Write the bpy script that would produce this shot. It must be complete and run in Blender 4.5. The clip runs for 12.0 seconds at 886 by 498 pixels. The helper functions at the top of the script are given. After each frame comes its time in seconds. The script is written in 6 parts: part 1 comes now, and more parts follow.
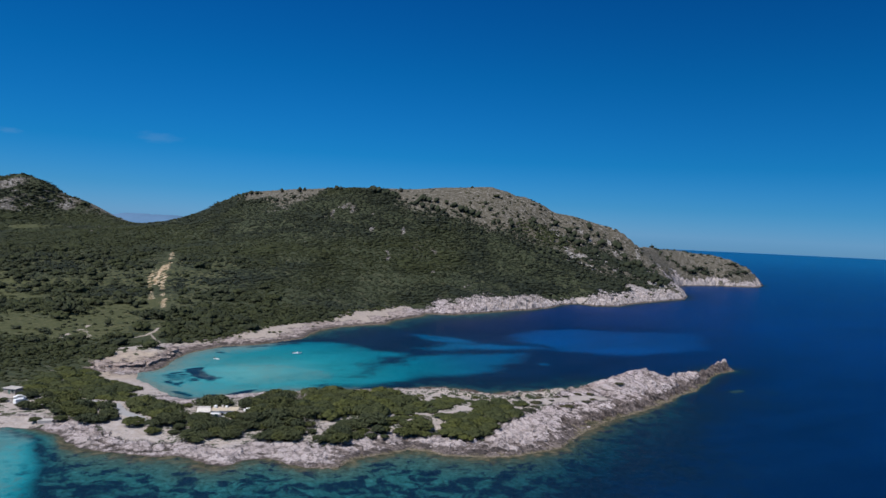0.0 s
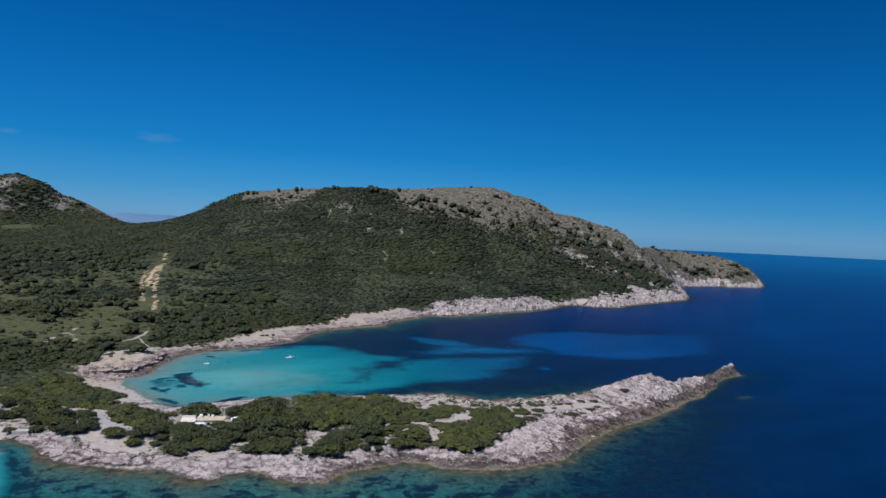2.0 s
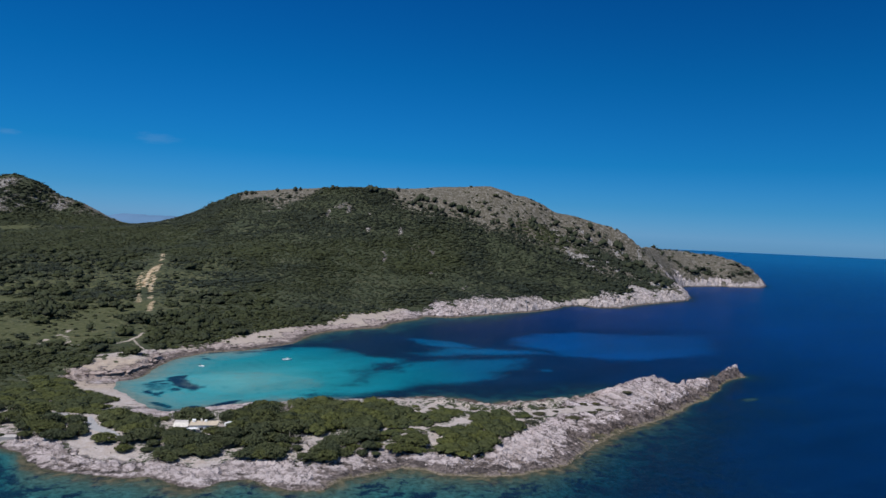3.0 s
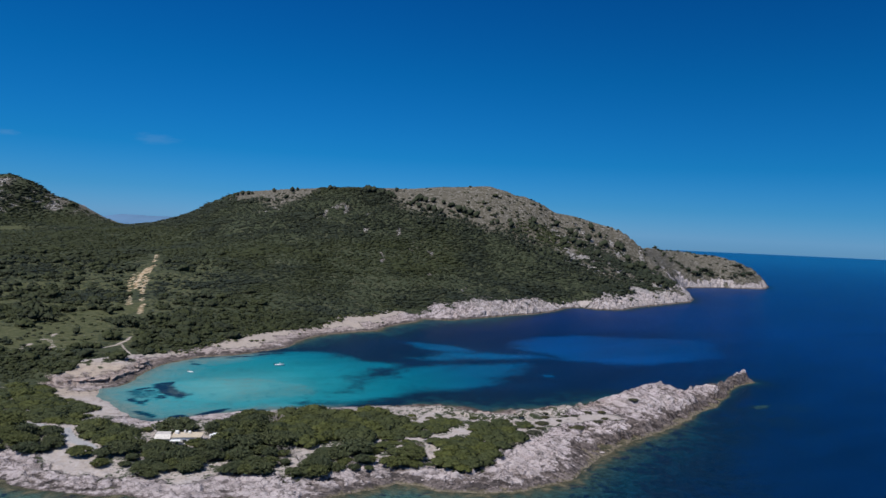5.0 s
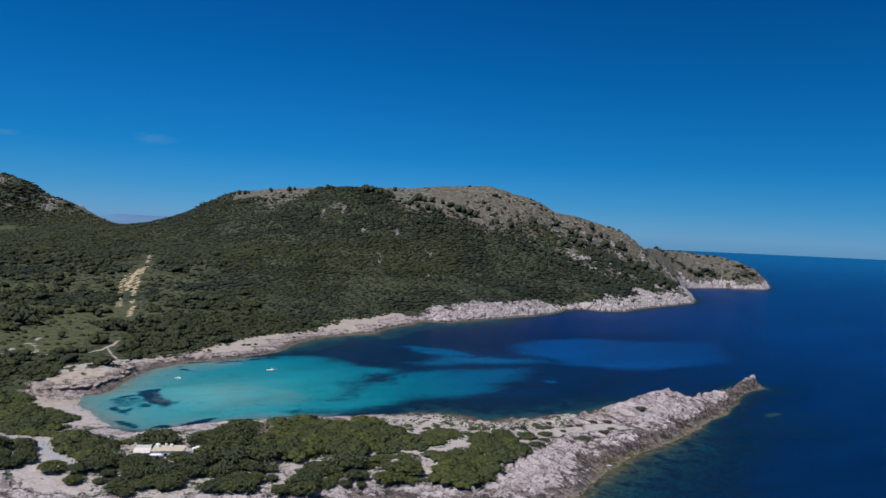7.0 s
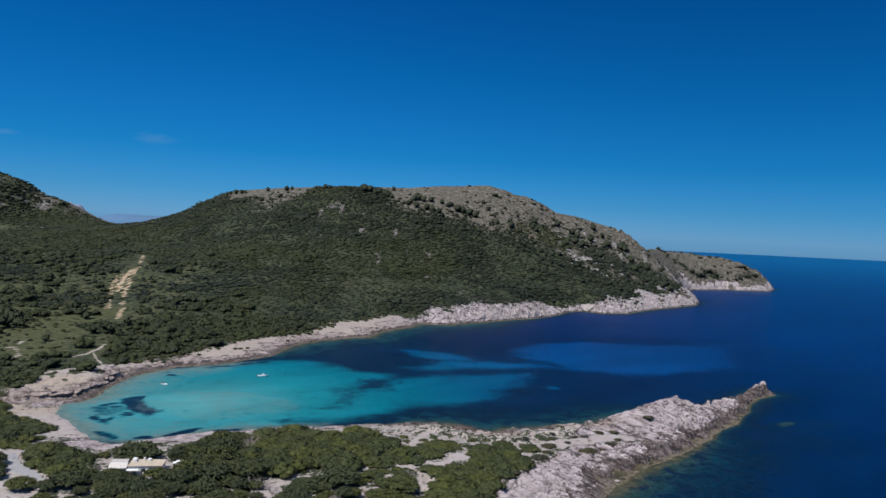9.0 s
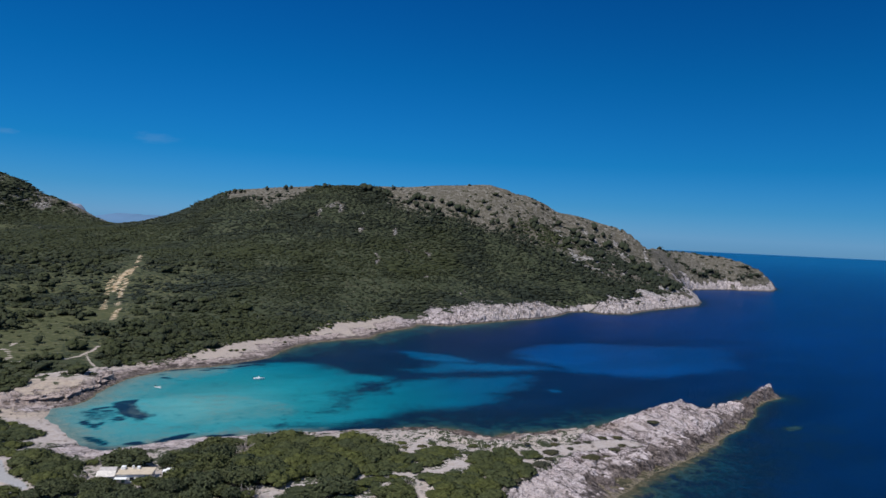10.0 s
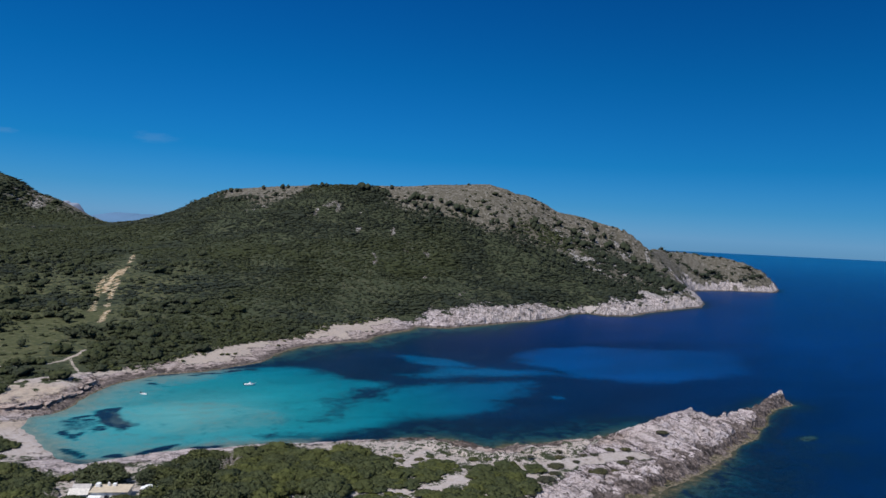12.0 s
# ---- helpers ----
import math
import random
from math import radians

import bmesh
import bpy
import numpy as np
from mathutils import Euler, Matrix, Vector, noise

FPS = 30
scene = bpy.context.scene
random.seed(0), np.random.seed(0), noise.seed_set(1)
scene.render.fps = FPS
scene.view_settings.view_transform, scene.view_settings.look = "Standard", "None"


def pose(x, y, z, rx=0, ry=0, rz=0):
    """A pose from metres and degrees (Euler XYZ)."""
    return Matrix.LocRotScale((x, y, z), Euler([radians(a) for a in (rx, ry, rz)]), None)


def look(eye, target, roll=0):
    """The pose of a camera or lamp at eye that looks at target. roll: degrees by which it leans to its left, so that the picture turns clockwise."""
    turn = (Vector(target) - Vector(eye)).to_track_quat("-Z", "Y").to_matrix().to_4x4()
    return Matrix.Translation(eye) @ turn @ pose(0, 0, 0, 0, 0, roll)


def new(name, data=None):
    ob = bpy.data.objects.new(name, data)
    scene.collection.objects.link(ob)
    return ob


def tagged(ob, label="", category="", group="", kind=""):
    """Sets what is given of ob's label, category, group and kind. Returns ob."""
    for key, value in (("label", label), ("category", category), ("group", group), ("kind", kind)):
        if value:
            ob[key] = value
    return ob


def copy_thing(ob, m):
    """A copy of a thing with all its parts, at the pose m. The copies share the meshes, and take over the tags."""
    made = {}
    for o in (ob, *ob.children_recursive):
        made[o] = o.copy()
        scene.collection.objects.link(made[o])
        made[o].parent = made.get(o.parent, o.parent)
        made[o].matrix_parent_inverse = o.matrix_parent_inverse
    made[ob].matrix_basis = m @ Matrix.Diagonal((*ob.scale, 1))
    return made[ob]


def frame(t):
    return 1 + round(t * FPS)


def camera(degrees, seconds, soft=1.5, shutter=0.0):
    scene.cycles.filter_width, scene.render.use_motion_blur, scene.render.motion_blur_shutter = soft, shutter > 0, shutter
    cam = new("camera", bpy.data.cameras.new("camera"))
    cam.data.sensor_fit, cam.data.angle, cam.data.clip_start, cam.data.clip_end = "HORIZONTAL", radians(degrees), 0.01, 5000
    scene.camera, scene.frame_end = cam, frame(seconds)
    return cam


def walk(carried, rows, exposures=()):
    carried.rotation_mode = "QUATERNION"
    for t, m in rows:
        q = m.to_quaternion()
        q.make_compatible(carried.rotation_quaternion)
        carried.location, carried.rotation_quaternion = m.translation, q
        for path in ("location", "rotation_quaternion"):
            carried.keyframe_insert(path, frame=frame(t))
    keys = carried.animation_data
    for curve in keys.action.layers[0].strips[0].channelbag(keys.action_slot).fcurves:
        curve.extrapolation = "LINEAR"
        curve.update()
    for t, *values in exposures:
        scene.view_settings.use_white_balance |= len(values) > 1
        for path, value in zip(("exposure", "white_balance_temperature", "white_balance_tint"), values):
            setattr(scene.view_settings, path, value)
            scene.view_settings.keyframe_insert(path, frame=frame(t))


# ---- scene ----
cam = camera(62.7, 12.0, soft=1.55)
PATH = [
    (0, (1.487, -2.318, 75.48), (1.587, -0.322, 75.415), 2.8),
    (0.5, (1.641, 0.93, 75.484), (1.742, 2.926, 75.418), 2.8),
    (1, (2.012, 4.096, 75.457), (2.114, 6.093, 75.392), 2.8),
    (1.5, (2.401, 7.366, 75.369), (2.502, 9.363, 75.305), 2.8),
    (2, (2.657, 10.569, 75.315), (2.76, 12.566, 75.251), 2.8),
    (2.5, (3.065, 13.636, 75.202), (3.168, 15.632, 75.139), 2.7),
    (3, (3.363, 16.898, 75.134), (3.466, 18.894, 75.07), 2.7),
    (5, (4.559, 30.345, 74.938), (4.664, 32.342, 74.876), 2.7),
    (5.5, (4.892, 33.804, 74.921), (4.998, 35.801, 74.859), 2.7),
    (6, (5.246, 37.294, 74.972), (5.351, 39.29, 74.91), 2.7),
    (6.5, (5.545, 40.755, 75.039), (5.651, 42.751, 74.977), 2.7),
    (7, (5.708, 44.085, 75.006), (5.815, 46.081, 74.944), 2.7),
    (9, (6.991, 58.028, 74.843), (7.099, 60.024, 74.782), 2.8),
    (9.5, (7.325, 61.409, 74.949), (7.433, 63.405, 74.886), 2.8),
    (10, (7.747, 64.71, 75.105), (7.854, 66.706, 75.042), 2.8),
    (10.5, (8.031, 67.917, 75.113), (8.139, 69.913, 75.05), 2.8),
    (11, (8.285, 71.293, 75.153), (8.393, 73.289, 75.09), 2.8),
    (11.5, (8.45, 74.736, 75.116), (8.558, 76.732, 75.053), 2.8),
    (12, (8.463, 78.19, 75.049), (8.573, 80.186, 74.986), 2.9),
]
walk(cam, [(t, look(eye, target, roll)) for t, eye, target, roll in PATH])

# ---- sky, sun, exposure ----
SUN_FROM = Vector((-0.42, -0.36, 0.84)).normalized()
world = bpy.data.worlds.new("sky")
scene.world = world
world.use_nodes = True
wn, wl = world.node_tree.nodes, world.node_tree.links
sky = wn.new("ShaderNodeTexSky")
sky.sky_type = "NISHITA"
sky.sun_disc = False
sky.sun_elevation = math.asin(SUN_FROM.z)
sky.sun_rotation = math.atan2(SUN_FROM.x, SUN_FROM.y)
sky.altitude = 80
sky.air_density = 1.0
sky.dust_density = 0.05
sky.ozone_density = 1.0
# a deep, clear blue that pales towards the sea horizon
way = wn.new("ShaderNodeTexCoord")
height = wn.new("ShaderNodeSeparateXYZ")
wl.new(way.outputs["Generated"], height.inputs[0])
depth = wn.new("ShaderNodeValToRGB")
stops = depth.color_ramp.elements
stops.new(0.5), stops.new(0.6), stops.new(0.7), stops.new(0.8)
# last stop: unseen sky overhead, brightened to fill the shadows
for stop, (at, tone) in zip(stops, ((0.0, (0.19, 0.53, 1.36)), (0.035, (0.10, 0.47, 1.15)), (0.09, (0.03, 0.43, 1.0)), (0.20, (0.012, 0.415, 0.93)), (0.34, (0.006, 0.355, 0.88)), (0.70, (1.5, 1.6, 1.7)))):
    stop.position = at
    stop.color = (*tone, 1)
wl.new(height.outputs["Z"], depth.inputs["Fac"])
deepen = wn.new("ShaderNodeMix")
deepen.data_type, deepen.blend_type = "RGBA", "MULTIPLY"
deepen.inputs[0].default_value = 1.0
wl.new(sky.outputs[0], deepen.inputs[6])
# deeper away from the sun
side = wn.new("ShaderNodeMapRange")
side.interpolation_type = "SMOOTHSTEP"
for slot, v in (("From Min", -0.3), ("From Max", 0.6), ("To Min", 1.08), ("To Max", 0.83)):
    side.inputs[slot].default_value = v
wl.new(height.outputs["X"], side.inputs["Value"])
shade_of = wn.new("ShaderNodeVectorMath")
shade_of.operation = "SCALE"
wl.new(depth.outputs["Color"], shade_of.inputs[0])
wl.new(side.outputs[0], shade_of.inputs["Scale"])
wl.new(shade_of.outputs[0], deepen.inputs[7])
back = wn["Background"]
back.inputs["Strength"].default_value = 0.077
# two faint wisps of high cloud low over the hills
clouded = deepen.outputs[2]
for towards, wide in (((-0.3204, 0.9427, 0.0936), 0.030), ((-0.4701, 0.8784, 0.0866), 0.016)):
    off = wn.new("ShaderNodeVectorMath")
    off.operation = "SUBTRACT"
    wl.new(way.outputs["Generated"], off.inputs[0])
    off.inputs[1].default_value = towards
    squash = wn.new("ShaderNodeVectorMath")
    squash.operation = "MULTIPLY"
    squash.inputs[1].default_value = (1 / wide, 1 / wide, 4.2 / wide)
    wl.new(off.outputs[0], squash.inputs[0])
    reach = wn.new("ShaderNodeVectorMath")
    reach.operation = "LENGTH"
    wl.new(squash.outputs[0], reach.inputs[0])
    shreds = wn.new("ShaderNodeTexNoise")
    shreds.inputs["Scale"].default_value = 1.6
    shreds.inputs["Detail"].default_value = 5
    wl.new(squash.outputs[0], shreds.inputs["Vector"])
    ragged = wn.new("ShaderNodeMath")
    ragged.operation = "MULTIPLY_ADD"
    wl.new(shreds.outputs["Fac"], ragged.inputs[0])
    ragged.inputs[1].default_value = -1.6
    wl.new(reach.outputs["Value"], ragged.inputs[2])
    veil = wn.new("ShaderNodeMapRange")
    veil.interpolation_type = "SMOOTHSTEP"
    for slot, v in (("From Min", -0.7), ("From Max", 0.4), ("To Min", 0.075), ("To Max", 0.0)):
        veil.inputs[slot].default_value = v
    wl.new(ragged.outputs[0], veil.inputs["Value"])
    lay = wn.new("ShaderNodeMix")
    lay.data_type = "RGBA"
    wl.new(veil.outputs[0], lay.inputs[0])
    wl.new(clouded, lay.inputs[6])
    lay.inputs[7].default_value = (5.0, 6.0, 7.0, 1)
    clouded = lay.outputs[2]
wl.new(clouded, back.inputs["Color"])

sun = new("sun", bpy.data.lights.new("sun", "SUN"))
sun.data.energy = 4.7
sun.data.angle = radians(0.53)
sun.data.color = (1.0, 0.96, 0.915)
sun.rotation_mode = "QUATERNION"
sun.rotation_quaternion = SUN_FROM.to_track_quat("Z", "Y")

# ---- materials ----
def material(name, rough=0.9, spec=0.3):
    m = bpy.data.materials.new(name)
    m.use_nodes = True
    b = m.node_tree.nodes["Principled BSDF"]
    b.inputs["Roughness"].default_value = rough
    b.inputs["Specular IOR Level"].default_value = spec
    return m, m.node_tree.nodes, m.node_tree.links, b


def rgba(c):
    return (c[0], c[1], c[2], 1)


def coords(n):
    return n.new("ShaderNodeNewGeometry").outputs["Position"]


def noise_tex(n, l, src, scale, detail=4, rough=0.55, distort=0.0, stretch=None):
    t = n.new("ShaderNodeTexNoise")
    t.inputs["Scale"].default_value = scale
    t.inputs["Detail"].default_value = detail
    t.inputs["Roughness"].default_value = rough
    t.inputs["Distortion"].default_value = distort
    if stretch:
        mp = n.new("ShaderNodeMapping")
        mp.vector_type = "TEXTURE"
        mp.inputs["Scale"].default_value = [1 / v for v in stretch[0]]
        mp.inputs["Rotation"].default_value = stretch[1]
        l.new(src, mp.inputs["Vector"])
        src = mp.outputs[0]
    l.new(src, t.inputs["Vector"])
    return t.outputs["Fac"]


def ramp(n, l, fac, stops):
    r = n.new("ShaderNodeValToRGB")
    e = r.color_ramp.elements
    while len(e) < len(stops):
        e.new(0.5)
    for k, (p, c) in enumerate(stops):
        e[k].position = p
        e[k].color = rgba(c) if not isinstance(c, (int, float)) else (c, c, c, 1)
    l.new(fac, r.inputs["Fac"])
    return r.outputs["Color"]


def mix(n, l, fac, a, b, mode="MIX"):
    m = n.new("ShaderNodeMix")
    m.data_type = "RGBA"
    m.blend_type = mode
    for socket, v in (("Factor", fac), ("A", a), ("B", b)):
        s = [i for i in m.inputs if i.name == socket and (i.type == ("VALUE" if socket == "Factor" else "RGBA"))][0]
        if isinstance(v, (int, float)):
            s.default_value = v
        elif isinstance(v, tuple):
            s.default_value = rgba(v)
        else:
            l.new(v, s)
    return [o for o in m.outputs if o.type == "RGBA"][0]


def calc(n, l, op, a, b=None, clamp=False):
    m = n.new("ShaderNodeMath")
    m.operation = op
    m.use_clamp = clamp
    for k, v in enumerate((a, b)):
        if v is None:
            continue
        if isinstance(v, (int, float)):
            m.inputs[k].default_value = v
        else:
            l.new(v, m.inputs[k])
    return m.outputs[0]


def attr(n, name):
    a = n.new("ShaderNodeAttribute")
    a.attribute_name = name
    return a.outputs["Fac"]


def bump(n, l, b, height, strength, distance):
    k = n.new("ShaderNodeBump")
    k.inputs["Strength"].default_value = strength
    k.inputs["Distance"].default_value = distance
    l.new(height, k.inputs["Height"])
    l.new(k.outputs[0], b.inputs["Normal"])


def ground_material():
    m, n, l, b = material("coastal_ground", 0.95, 0.12)
    p = coords(n)
    fine = noise_tex(n, l, p, 1.1, 6, 0.65)
    broad = noise_tex(n, l, p, 0.09, 5, 0.6)
    patchy = noise_tex(n, l, p, 0.33, 5, 0.65)
    # the beds of the bay's far shore strike along it and dip sideways
    local = n.new("ShaderNodeVectorMath")
    local.operation = "SUBTRACT"
    local.inputs[1].default_value = (-110, 410, 0)
    l.new(p, local.inputs[0])
    swing = n.new("ShaderNodeMapping")
    swing.inputs["Rotation"].default_value = (0.0, 0.55, -1.75)
    swing.inputs["Location"].default_value = (-110, 410, 0)
    l.new(local.outputs[0], swing.inputs["Vector"])
    lie = n.new("ShaderNodeMix")
    lie.data_type = "VECTOR"
    l.new(attr(n, "cliff"), lie.inputs["Factor"])
    l.new(p, lie.inputs[4])
    l.new(swing.outputs[0], lie.inputs[5])
    q = lie.outputs[1]
    strata = noise_tex(n, l, q, 0.14, 6, 0.60, 0.5, ((1.0, 3.4, 2.4), (0.1, 0.1, -0.72)))
    crack = noise_tex(n, l, q, 0.19, 7, 0.66, 1.0, ((1.0, 2.3, 1.8), (0.1, 0.1, -0.75)))
    # level beds along the south shore, tilted ones on the point
    front = attr(n, "front")
    level_beds = noise_tex(n, l, p, 0.12, 6, 0.60, 0.7, ((1.0, 2.2, 3.0), (0.05, 0.05, 0.15)))
    level_crack = noise_tex(n, l, p, 0.17, 6, 0.62, 1.0, ((1.0, 2.0, 2.6), (0.05, 0.1, 0.25)))
    strata = mix(n, l, front, strata, level_beds)
    crack = mix(n, l, front, crack, level_crack)
    rock = ramp(n, l, strata, [(0.34, (0.17, 0.140, 0.136)), (0.41, (0.32, 0.268, 0.262)), (0.50, (0.47, 0.400, 0.397)), (0.60, (0.56, 0.487, 0.484))])
    rock = mix(n, l, ramp(n, l, crack, [(0.425, 0.97), (0.445, 0.0)]), rock, (0.075, 0.060, 0.058))
    rock = mix(n, l, ramp(n, l, broad, [(0.48, 0.0), (0.66, 0.45)]), rock, (0.40, 0.345, 0.325))
    chips = noise_tex(n, l, q, 0.50, 6, 0.68, 0.8, ((1.0, 1.8, 1.5), (0.1, 0.1, -0.7)))
    rugged = calc(n, l, "SUBTRACT", 1.0, calc(n, l, "MULTIPLY", front, 0.6))
    rock = mix(n, l, calc(n, l, "MULTIPLY", front, 0.45), rock, (0.40, 0.345, 0.335))
    rock = mix(n, l, calc(n, l, "MULTIPLY", rugged, ramp(n, l, chips, [(0.37, 0.9), (0.42, 0.0)])), rock, (0.085, 0.067, 0.064))
    rock = mix(n, l, calc(n, l, "MULTIPLY", rugged, ramp(n, l, chips, [(0.56, 0.0), (0.63, 0.45)])), rock, (0.60, 0.54, 0.54))
    joint = n.new("ShaderNodeTexVoronoi")
    joint.feature = "DISTANCE_TO_EDGE"
    joint.inputs["Scale"].default_value = 0.17
    warp = n.new("ShaderNodeMapping")
    warp.vector_type = "TEXTURE"
    warp.inputs["Scale"].default_value = (1.6, 0.5, 0.7)
    warp.inputs["Rotation"].default_value = (0.1, 0.2, -0.8)
    shift = n.new("ShaderNodeVectorMath")
    shift.operation = "MULTIPLY_ADD"
    wob = n.new("ShaderNodeTexNoise")
    wob.inputs["Scale"].default_value = 0.22
    wob.inputs["Detail"].default_value = 4
    l.new(p, wob.inputs["Vector"])
    l.new(wob.outputs["Color"], shift.inputs[0])
    shift.inputs[1].default_value = (7, 7, 7)
    l.new(p, shift.inputs[2])
    l.new(shift.outputs[0], warp.inputs["Vector"])
    l.new(warp.outputs[0], joint.inputs["Vector"])
    gap = ramp(n, l, calc(n, l, "ADD", joint.outputs["Distance"], calc(n, l, "MULTIPLY", calc(n, l, "SUBTRACT", fine, 0.5), 0.18)), [(0.01, 0.6), (0.05, 0.0)])
    rock = mix(n, l, gap, rock, (0.10, 0.08, 0.075))
    # wet and algae-stained band at the waterline
    z = n.new("ShaderNodeSeparateXYZ")
    l.new(p, z.inputs[0])
    level = calc(n, l, "ADD", calc(n, l, "SUBTRACT", z.outputs["Z"], attr(n, "splash")), calc(n, l, "MULTIPLY", calc(n, l, "SUBTRACT", patchy, 0.5), 3.6))
    wet = ramp(n, l, calc(n, l, "MULTIPLY", level, 0.5), [(0.14, 0.88), (0.30, 0.0)])
    wetrock = ramp(n, l, fine, [(0.38, (0.050, 0.040, 0.037)), (0.5, (0.115, 0.091, 0.083)), (0.62, (0.21, 0.172, 0.160))])
    wetrock = mix(n, l, ramp(n, l, strata, [(0.42, 0.9), (0.50, 0.0)]), wetrock, (0.024, 0.020, 0.019))
    # weathered grey limestone high on the hills
    rock = mix(n, l, calc(n, l, "MULTIPLY", attr(n, "hill"), 0.8), rock, ramp(n, l, patchy, [(0.36, (0.12, 0.112, 0.10)), (0.5, (0.29, 0.272, 0.25)), (0.64, (0.44, 0.42, 0.39))]))
    # brown, iron-stained ledges at the head of the cove
    brown = ramp(n, l, crack, [(0.38, (0.13, 0.10, 0.085)), (0.50, (0.31, 0.245, 0.215)), (0.62, (0.42, 0.345, 0.31))])
    rock = mix(n, l, calc(n, l, "MULTIPLY", attr(n, "brown"), 0.85), rock, brown)
    rock = mix(n, l, wet, rock, wetrock)
    # a tan rim of algae just above the water
    rim = ramp(n, l, calc(n, l, "ADD", calc(n, l, "MULTIPLY", z.outputs["Z"], 0.5), calc(n, l, "MULTIPLY", calc(n, l, "SUBTRACT", fine, 0.5), 0.8)), [(0.10, 0.65), (0.24, 0.0)])
    rim = calc(n, l, "MULTIPLY", rim, ramp(n, l, attr(n, "splash"), [(0.3, 0.0), (0.8, 1.0)]))
    rock = mix(n, l, rim, rock, ramp(n, l, fine, [(0.35, (0.10, 0.085, 0.05)), (0.65, (0.30, 0.255, 0.165))]))
    soil = ramp(n, l, fine, [(0.3, (0.17, 0.15, 0.085)), (0.7, (0.30, 0.26, 0.17))])
    scrub = ramp(n, l, patchy, [(0.3, (0.030, 0.037, 0.021)), (0.55, (0.045, 0.054, 0.029)), (0.75, (0.088, 0.088, 0.052))])
    meadow = ramp(n, l, patchy, [(0.34, (0.044, 0.051, 0.023)), (0.5, (0.064, 0.071, 0.032)), (0.68, (0.112, 0.106, 0.057))])
    sand = ramp(n, l, fine, [(0.3, (0.29, 0.252, 0.236)), (0.7, (0.44, 0.392, 0.372))])
    sand = mix(n, l, ramp(n, l, patchy, [(0.45, 0.0), (0.62, 0.55)]), sand, (0.32, 0.265, 0.225))
    earth = ramp(n, l, patchy, [(0.40, (0.20, 0.135, 0.075)), (0.5, (0.36, 0.26, 0.155)), (0.62, (0.50, 0.42, 0.31))])
    sand = mix(n, l, attr(n, "ochre"), sand, earth)
    speck = noise_tex(n, l, p, 0.24, 7, 0.9)
    dry = ramp(n, l, speck, [(0.40, (0.045, 0.044, 0.032)), (0.47, (0.080, 0.073, 0.056)), (0.53, (0.115, 0.102, 0.082)), (0.60, (0.27, 0.25, 0.23))])
    dry = mix(n, l, ramp(n, l, broad, [(0.4, 0.0), (0.7, 0.4)]), dry, (0.112, 0.099, 0.066))
    jitter = calc(n, l, "ADD", calc(n, l, "MULTIPLY", calc(n, l, "SUBTRACT", fine, 0.5), 1.2), calc(n, l, "MULTIPLY", calc(n, l, "SUBTRACT", patchy, 0.5), 2.2))

    def mask(name):
        return ramp(n, l, calc(n, l, "ADD", attr(n, name), jitter), [(0.40, 0.0), (0.60, 1.0)])
    c = mix(n, l, ramp(n, l, broad, [(0.52, 0.0), (0.74, 0.2)]), scrub, soil)
    c = mix(n, l, mask("field"), c, meadow)
    c = mix(n, l, mask("dry"), c, dry)
    c = mix(n, l, mask("sand"), c, sand)
    gravel = ramp(n, l, fine, [(0.3, (0.25, 0.245, 0.25)), (0.7, (0.34, 0.335, 0.345))])
    c = mix(n, l, ramp(n, l, attr(n, "lane"), [(0.4, 0.0), (0.6, 1.0)]), c, gravel)
    bare = mask("rock")
    c = mix(n, l, bare, c, rock)
    l.new(c, b.inputs["Base Color"])
    bump(n, l, b, calc(n, l, "ADD", calc(n, l, "MULTIPLY", bare, calc(n, l, "ADD", crack, calc(n, l, "ADD", strata, calc(n, l, "MULTIPLY", chips, 0.5)))), calc(n, l, "MULTIPLY", fine, 0.3)), 1.0, 1.3)
    return m


